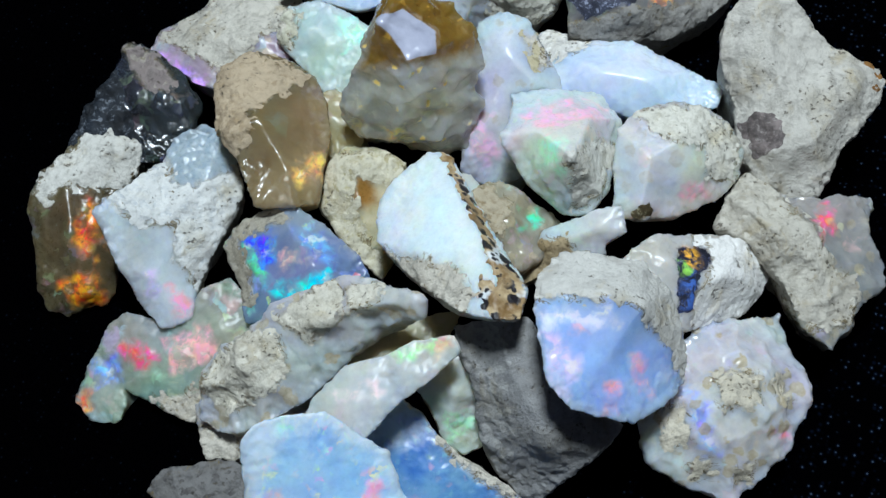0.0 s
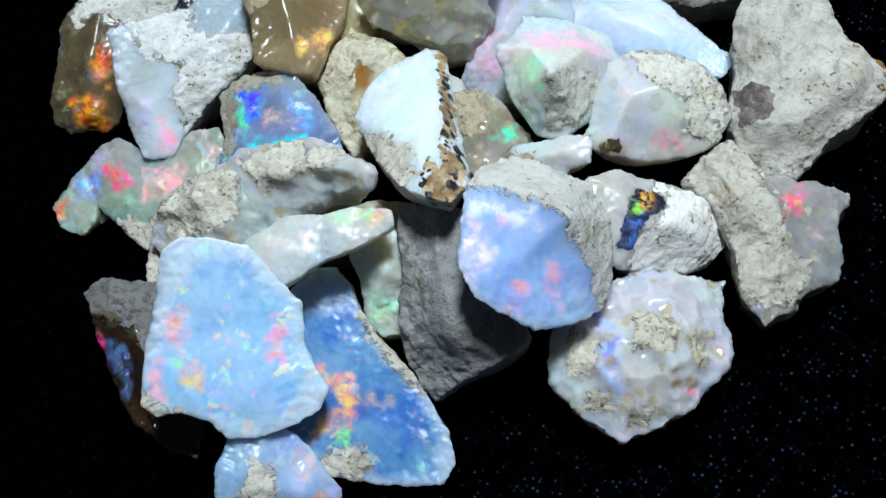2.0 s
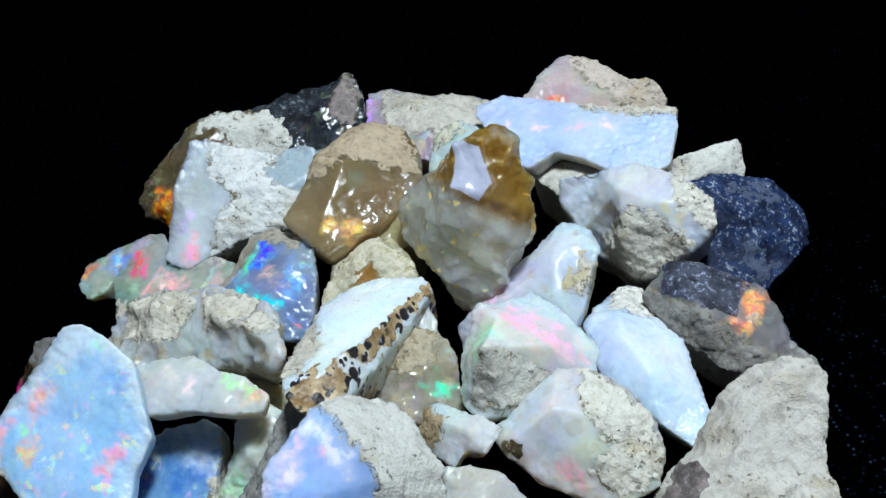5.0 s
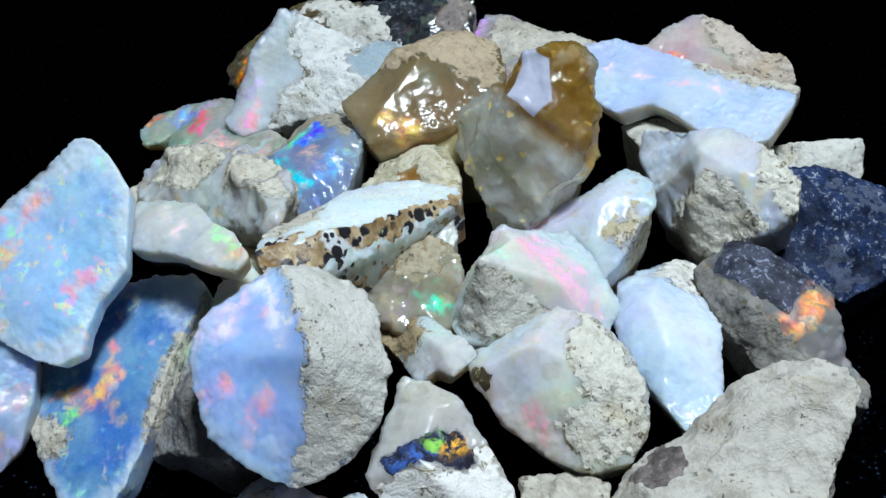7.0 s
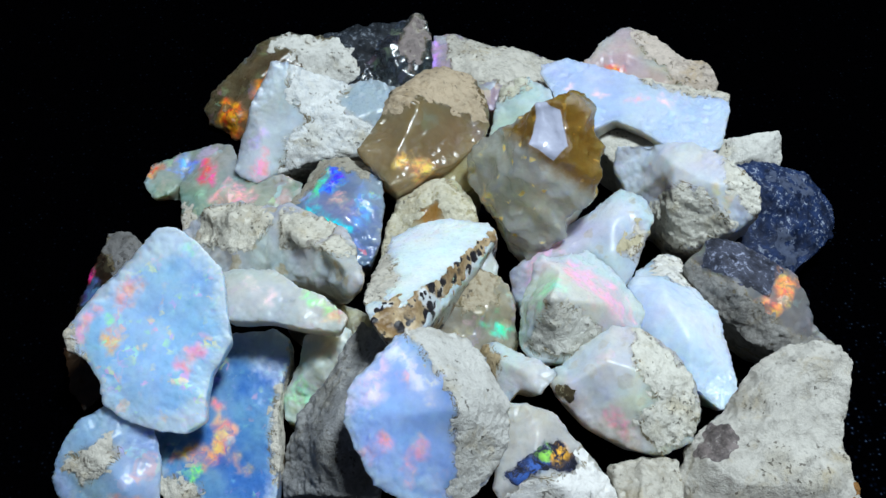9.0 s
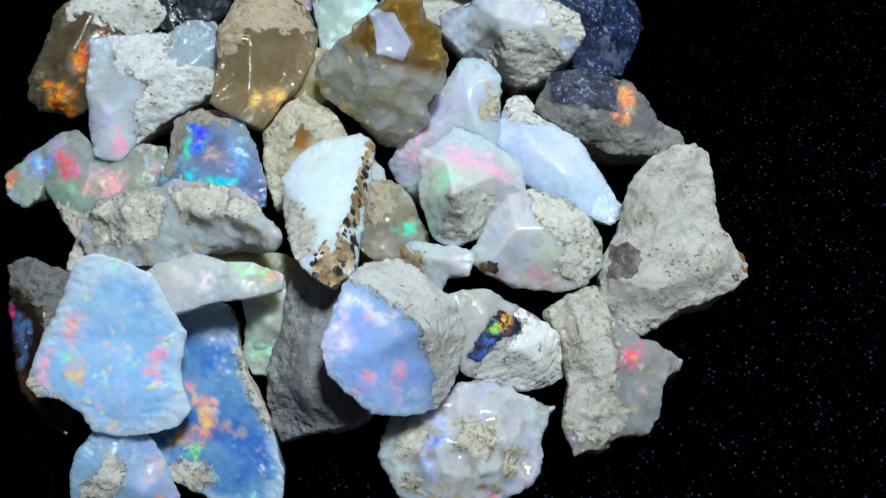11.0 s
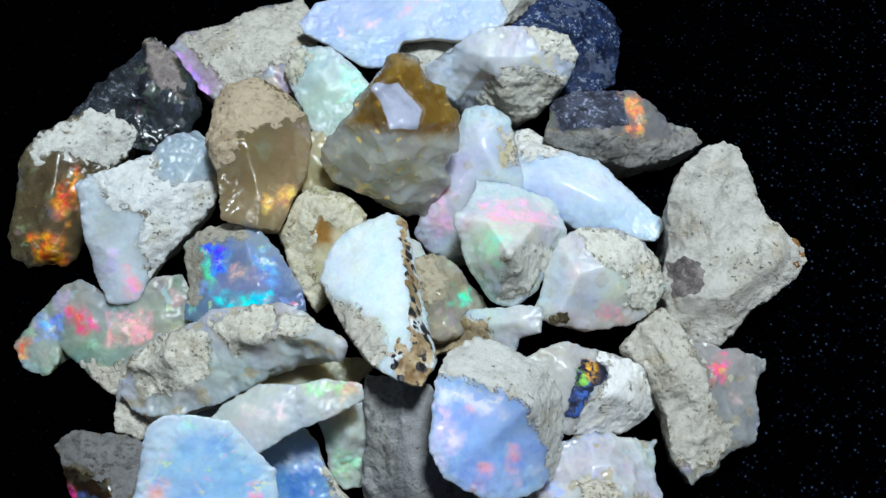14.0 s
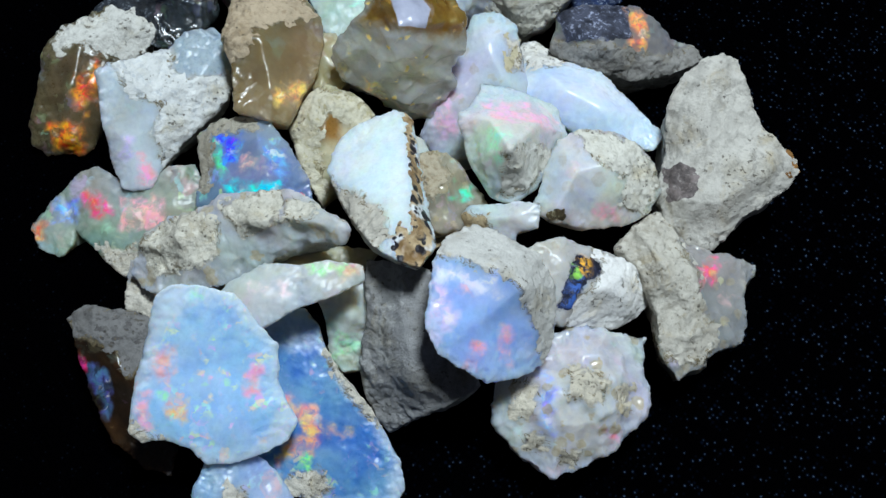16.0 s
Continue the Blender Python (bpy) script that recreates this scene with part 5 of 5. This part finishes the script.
stone(
    "white chalky stone with a dark opal seam",
    mineral("white_chalky_stone_with", (0.48, 0.47, 0.43), (0.54, 0.53, 0.5), crust=(0.76, 0.76, 0.74), crust_two=(0.62, 0.61, 0.58), dark=(0.015, 0.018, 0.04), sheen=0.04, fire=0.05),
    (23.3, 53, 13.5), (25.5, 3.7, 10.0),
    rim=[(-10.6, 2.9, -0.2), (-8.5, 4.6, -0.3), (-5.3, 5.7, -0.9), (-2.4, 5.2, -2.3), (2, 4.7, -3.2), (5.8, 3.4, -4.4), (8.6, 0.6, -5.5), (9.7, -1.5, -6.2), (8.2, -3.9, -5.5), (4.2, -5.5, -3.5), (-1.3, -6, -1.2), (-4.6, -5.4, 1), (-7.4, -1.4, 0.6)],
    ridge=[(1.6, -0.2, 0.9), (-4.5, 2.5, 1), (-1.9, -0.9, 1.4), (4, -0.9, -0.5)],
    grit=0.08, thick=9, sink=0.7,
    crust=chalk("white_chalky_stone_with_crust", (0.86, 0.85, 0.82), (0.70, 0.69, 0.66)),
    dark=slate("white_chalky_stone_with_seam", (0.015, 0.018, 0.04), (0.17, 0.19, 0.3)),
    zones=[
        ("crust", 0, [(0, 4.6), (6, 3.7), (9.9, -1.5), (6.6, -6.4), (-2.6, -6.3), (-2.8, -2.9), (0.6, 0.5), (1.4, 2.9)]),
        ("dark", 0, [(-2.9, 3.9), (0.7, 3.2), (1, 2), (-1.6, 0.1), (-2.9, -3.6), (-4.8, -3.6), (-3.8, 0.4)]),
        ("flash", (1, 0.5, 0.05), [(-2.3, 3.5), (-0.8, 3.5), (-0.9, 1.5), (-2.4, 1.5)]),
        ("flash", (0.35, 0.8, 0.12), [(-3.2, 2.4), (-2.2, 2.2), (-2, 0.6), (-3.1, 0.8)]),
        ("flash", (0.05, 0.14, 0.5), [(-3.4, -0.2), (-1.8, 0.6), (-2.6, -3.2), (-4.2, -3.2)]),
    ],
)
stone(
    "rugged grey stone with a glassy reddish corner",
    mineral("rugged_grey_stone_with", (0.27, 0.27, 0.27), (0.35, 0.34, 0.33), crust=(0.56, 0.53, 0.46), crust_two=(0.36, 0.33, 0.27), sheen=0.05, fire=0.3, speckle=0.4, ripple=0.5, gloss=0.14),
    (37.4, 57.3, 10.9), (25.7, -4.8, 12.3),
    rim=[(-10.9, 5.7, -1.5), (-8.7, 9.3, -3.2), (-5.3, 10.8, -4.6), (-2.3, 7.7, -4.1), (1.5, 6.2, -3.5), (5.6, 4.9, -4.5), (9.1, 4, -5.7), (9.6, 2.4, -5.4), (7.1, 1.1, -3.8), (7.6, -2.3, -2.9), (8.3, -4.1, -2.4), (6.5, -6.5, -1.3), (3.3, -8.1, -0.2), (1, -10.4, 1), (-1.9, -12.1, 2.3), (-4.1, -8.7, 1.9), (-5.1, -5.8, 1.3), (-5.7, -1.1, -0.2), (-7.4, 2.6, -1.2)],
    ridge=[(-4.8, 3.7, 1.4), (-1, -1.5, 1.5), (2.6, 2.6, -1.3)],
    shards=0.35, thick=12, sink=0.8, lumps=0.5,
    crust=chalk("rugged_grey_stone_with_crust", (0.56, 0.53, 0.46), (0.36, 0.33, 0.27)),
    zones=[
        ("crust", 0, [(-12.3, 5.9), (-8.9, 10.3), (-4.8, 11.7), (-1.9, 6.4), (0.2, 1.9), (0.7, -2.4), (2.9, -4.7), (1.8, -9.6), (-3.7, -9.3), (-7.1, -0.7)]),
        ("flash", (1, 0.15, 0.25), [(0.7, 3.4), (3.3, 4.8), (3, 1.8), (1, 1.5)]),
    ],
)
stone(
    "knobbly lilac white opal with tan pits",
    mineral("knobbly_lilac_white_opal", (0.52, 0.55, 0.60), (0.60, 0.61, 0.60), crust=(0.62, 0.57, 0.46), sheen=0.12, fire=0.2, speckle=0.75, ripple=0.5, gloss=0.14),
    (23.8, 37.4, 11.2), (25.5, 3.7, 10.0),
    rim=[(-2.8, 7.3, -4.8), (1.3, 9.7, -6), (5.8, 8.8, -6.2), (11.3, 8.7, -8.2), (10.8, 4.6, -5.1), (11.9, 0.6, -2.9), (9.4, -3.9, -1.4), (4.8, -8.3, -0.2), (2.1, -9.9, 0.2), (-0.6, -10.9, 0.5), (-5.3, -8.7, -0.4), (-7.8, -5.8, -1.2), (-9.7, -2.6, -1.9), (-9.3, 0.7, -2), (-6.5, 3.3, -3.1), (-3.7, 4.6, -3.6)],
    ridge=[(0.5, 1, 1.3), (-4, -2.3, 1.3), (4.3, -1.6, 1.8), (4.4, 4.7, -1.1), (-0.2, -5.5, 1.4)],
    shards=0.6, thick=10, sink=0.7, lumps=0.5, chips=0.6, worn=2,
    crust=chalk("knobbly_lilac_white_opal_crust", (0.62, 0.57, 0.46), (0.38, 0.35, 0.29)),
    zones=[
        ("crust", 0, [(0.1, 3.4), (4.4, 3.4), (4.1, 0.2), (-0.1, 0.2)]),
        ("crust", 0, [(-6.7, 0.8), (-4.4, 0.8), (-4.6, -3), (-6.9, -3)]),
        ("crust", 0, [(-4.7, -5.8), (-2.6, -5.4), (-2.2, -7.2), (-4.2, -7.6)]),
        ("crust", 0, [(0.4, -7.2), (2.3, -6.9), (2.1, -8.7), (0.3, -8.7)]),
        ("crust", 0, [(6.7, 1.6), (8.7, 2), (8.7, -0.8), (6.9, -1)]),
        ("flash", (1, 0.25, 0.35), [(6, -3.7), (7.7, -3.7), (7.5, -4.8), (5.9, -4.8)]),
        ("flash", (0.35, 0.45, 1), [(-3.9, 2.8), (-1.6, 2.8), (-2, -4.3), (-3.7, -4.3)]),
    ],
)
stone(
    "small cream opal chip with a green gleam",
    mineral("small_cream_opal_chip", (0.68, 0.68, 0.60), (0.62, 0.64, 0.58), fire=0.1),
    (-7.5, 39.2, 10.3), (25.5, 3.7, 10.0),
    rim=[(-3.9, 2.4, -1), (-2.9, 6.2, -0.7), (0.5, 6.8, 0.3), (2.9, 3.8, 0.5), (3.4, -0, -0.2), (3.3, -6.3, -2.3), (0.6, -7.1, -2.4), (-1.5, -5, -2.4), (-2.2, -1.5, -1.7)],
    ridge=[(0.5, 0.7, 1.3)],
    thick=9, sink=0.7,
    zones=[
        ("flash", (0.5, 1, 0.6), [(-0.8, -2.1), (2.6, -2.1), (2.6, -4.9), (-0.8, -4.9)]),
    ],
)
# the overhanging block's shadow is put into this stone's dark tone
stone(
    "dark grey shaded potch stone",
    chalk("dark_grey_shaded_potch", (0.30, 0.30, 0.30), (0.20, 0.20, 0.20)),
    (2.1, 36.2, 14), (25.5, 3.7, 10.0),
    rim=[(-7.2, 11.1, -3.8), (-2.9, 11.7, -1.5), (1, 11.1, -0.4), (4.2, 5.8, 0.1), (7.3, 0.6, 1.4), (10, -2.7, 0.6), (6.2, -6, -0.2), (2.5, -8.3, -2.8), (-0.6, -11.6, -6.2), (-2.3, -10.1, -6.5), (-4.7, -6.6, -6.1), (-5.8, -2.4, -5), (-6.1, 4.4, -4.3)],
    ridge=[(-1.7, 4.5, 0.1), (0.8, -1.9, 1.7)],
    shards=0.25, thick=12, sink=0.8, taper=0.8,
    # paler sheet that paints the lit left side
    crust=chalk("dark_grey_potch_lit_side", (0.38, 0.38, 0.37), (0.24, 0.24, 0.24)),
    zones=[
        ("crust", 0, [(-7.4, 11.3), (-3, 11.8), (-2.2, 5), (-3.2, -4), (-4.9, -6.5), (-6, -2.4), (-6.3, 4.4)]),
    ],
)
stone(
    "dark brown stone with a blue opal seam",
    mineral("dark_brown_stone_with", (0.014, 0.009, 0.006), (0.04, 0.018, 0.007), crust=(0.15, 0.145, 0.14), crust_two=(0.08, 0.075, 0.075), sheen=0.05, fire=0.05, gloss=0.14),
    (-33.6, 23.6, 6), (25.5, 3.7, 10.0),
    rim=[(-9.2, 7.3, -2.8), (-7.2, 9, -3.2), (-3, 9.4, -3.3), (1.9, 8.7, -3.1), (5, 0.5, -1.2), (8, -6.1, 0.4), (8.2, -11.4, 1.7), (4.7, -10.7, 1.5), (-0.2, -7.5, 0.8), (-3.8, -2.8, -0.4), (-6.9, 3.2, -1.8)],
    ridge=[(-2.5, 5.4, -0.5), (1.2, -2, 1)],
    shards=0.3, thick=8, sink=0.8,
    crust=chalk("dark_brown_stone_with_crust", (0.19, 0.186, 0.182), (0.09, 0.086, 0.086)),
    zones=[
        ("crust", 0, [(-9.7, 7.4), (-7, 9.5), (2.8, 9.5), (2.3, 3.3), (0.3, 1.3), (-1.9, 4.7), (-7.5, 5.4)]),
        ("flash", (0.08, 0.13, 0.34), [(-5.2, 2), (-2.4, 1.3), (-1.5, -4.7), (-3.6, -2.7)]),
        ("flash", (0.9, 0.05, 0.08), [(-6.5, 2.8), (-5.7, 2.8), (-5.6, 1.2), (-6.4, 1.2)]),
    ],
)
stone(
    "small hazy blue opal with a sandy patch",
    mineral("small_hazy_blue_opal", (0.30, 0.42, 0.66), (0.42, 0.50, 0.66), crust=(0.6, 0.57, 0.5), fire=0.5),
    (-11.9, 12, 5.8), (38.8, -2.1, 56.8),
    rim=[(-6.9, -0.5, -0.8), (-6, 3.8, -1.7), (-3.4, 7.1, -2.1), (-0.2, 8.5, -2.7), (4.6, 7.1, -2.9), (5.9, 1, -1.8), (5.3, -4.9, -0.6), (4, -7.5, 0), (1.3, -6.8, 0.2), (-2.8, -5.5, -0.2), (-5.5, -3.8, -0.3)],
    ridge=[(-1.3, 2.7, 0.4), (2.2, -1.3, 0.9)],
    thick=9, sink=0.8,
    crust=chalk("small_hazy_blue_opal_crust", (0.6, 0.57, 0.5), (0.37, 0.35, 0.31)),
    zones=[
        ("crust", 0, [(-5.4, 2), (0.3, 4.5), (1.1, 2.6), (-3.3, -0.7)]),
        ("flash", (1, 0.35, 0.2), [(0.1, -2.7), (3.4, -2.7), (3.5, -6), (0.3, -5.9)]),
    ],
)
stone(
    "small pale crusted chip",
    chalk("small_pale_crusted_chip", (0.62, 0.6, 0.53), (0.38, 0.37, 0.33)),
    (-11.5, 99.6, 10), (25.7, -4.8, 12.3),
    rim=[(-6.4, -2.1, 0.5), (-3.8, 1.5, -0.4), (-0.4, 2.8, -0.7), (4.4, 2.4, -0.6), (5.7, -1.2, 0.3), (0.5, -3.4, 0.8)],
    ridge=[(-0.3, 0.1, 0.6)],
    thick=8, sink=0.9,
    zones=[

    ],
)
stone(
    "grey tan glassy chunk with a sandy side",
    mineral("grey_tan_glassy_chunk", (0.36, 0.34, 0.33), (0.44, 0.42, 0.4), sheen=0.05, fire=0.05),
    (-32.8, 38.1, 5), (25.5, 3.7, 10.0),
    rim=[(-6.3, 3.6, -0.9), (-2.2, 4.3, -1), (5.1, 3.2, -0.8), (8.1, -0.4, 0.1), (3.9, -3.9, 0.9), (-2.6, -3.6, 0.9), (-5.9, -3.1, 0.7)],
    ridge=[(-1.2, 0.4, 0.9)],
    thick=8, sink=0.9,
    crust=chalk("grey_tan_glassy_chunk_crust", (0.62, 0.58, 0.5), (0.38, 0.36, 0.31)),
    zones=[
        ("crust", 0, [(-6.4, 0.3), (-2, 0.3), (-1.9, -3.9), (-6.2, -3.9)]),
    ],
)
stone(
    "yellowish crusted opal chip",
    mineral("yellowish_crusted_opal_chip", (0.46, 0.44, 0.3), (0.5, 0.47, 0.36), sheen=0.05, fire=0.1),
    (-14.7, 46.3, 8), (25.5, 3.7, 10.0),
    rim=[(-8.6, -2.3, 0.6), (-5.1, 0.2, -0), (-0.8, 2.3, -0.6), (4.9, 3.4, -0.8), (8.5, 3.4, -0.8), (6.3, -0.2, 0), (0.6, -3, 0.7), (-5.7, -3.7, 0.9)],
    ridge=[(-0.8, -0.2, 1)],
    thick=8, sink=0.9,
    zones=[

    ],
)
stone(
    "olive brown glassy opal chip",
    mineral("olive_brown_glassy_opal", (0.34, 0.29, 0.15), (0.4, 0.35, 0.22), sheen=0.05, fire=0.1),
    (-22.2, 76.6, 11), (24.4, 0.4, 15.9),
    rim=[(-3.3, 5, -1.1), (1, 5, -1.1), (3.6, -1.1, 0.3), (1.1, -5, 1.1), (-2.4, -3.7, 0.8)],
    ridge=[(-0.2, 0.6, 0.5)],
    thick=9, sink=0.9,
    zones=[

    ],
)
stone(
    "small pale green opal chip",
    mineral("small_pale_green_opal", (0.5, 0.56, 0.5), (0.56, 0.6, 0.56), fire=0.2),
    (-5.5, 65.4, 13), (38.8, -2.1, 56.8),
    rim=[(-2.9, 0.9, -0.4), (0.8, 3.4, -1.4), (2.1, 0.5, -0.2), (1.4, -2, 0.8), (-1.5, -2.7, 1.1)],
    ridge=[(0.4, 0.9, 0.2)],
    thick=11, sink=0.9,
    zones=[

    ],
)
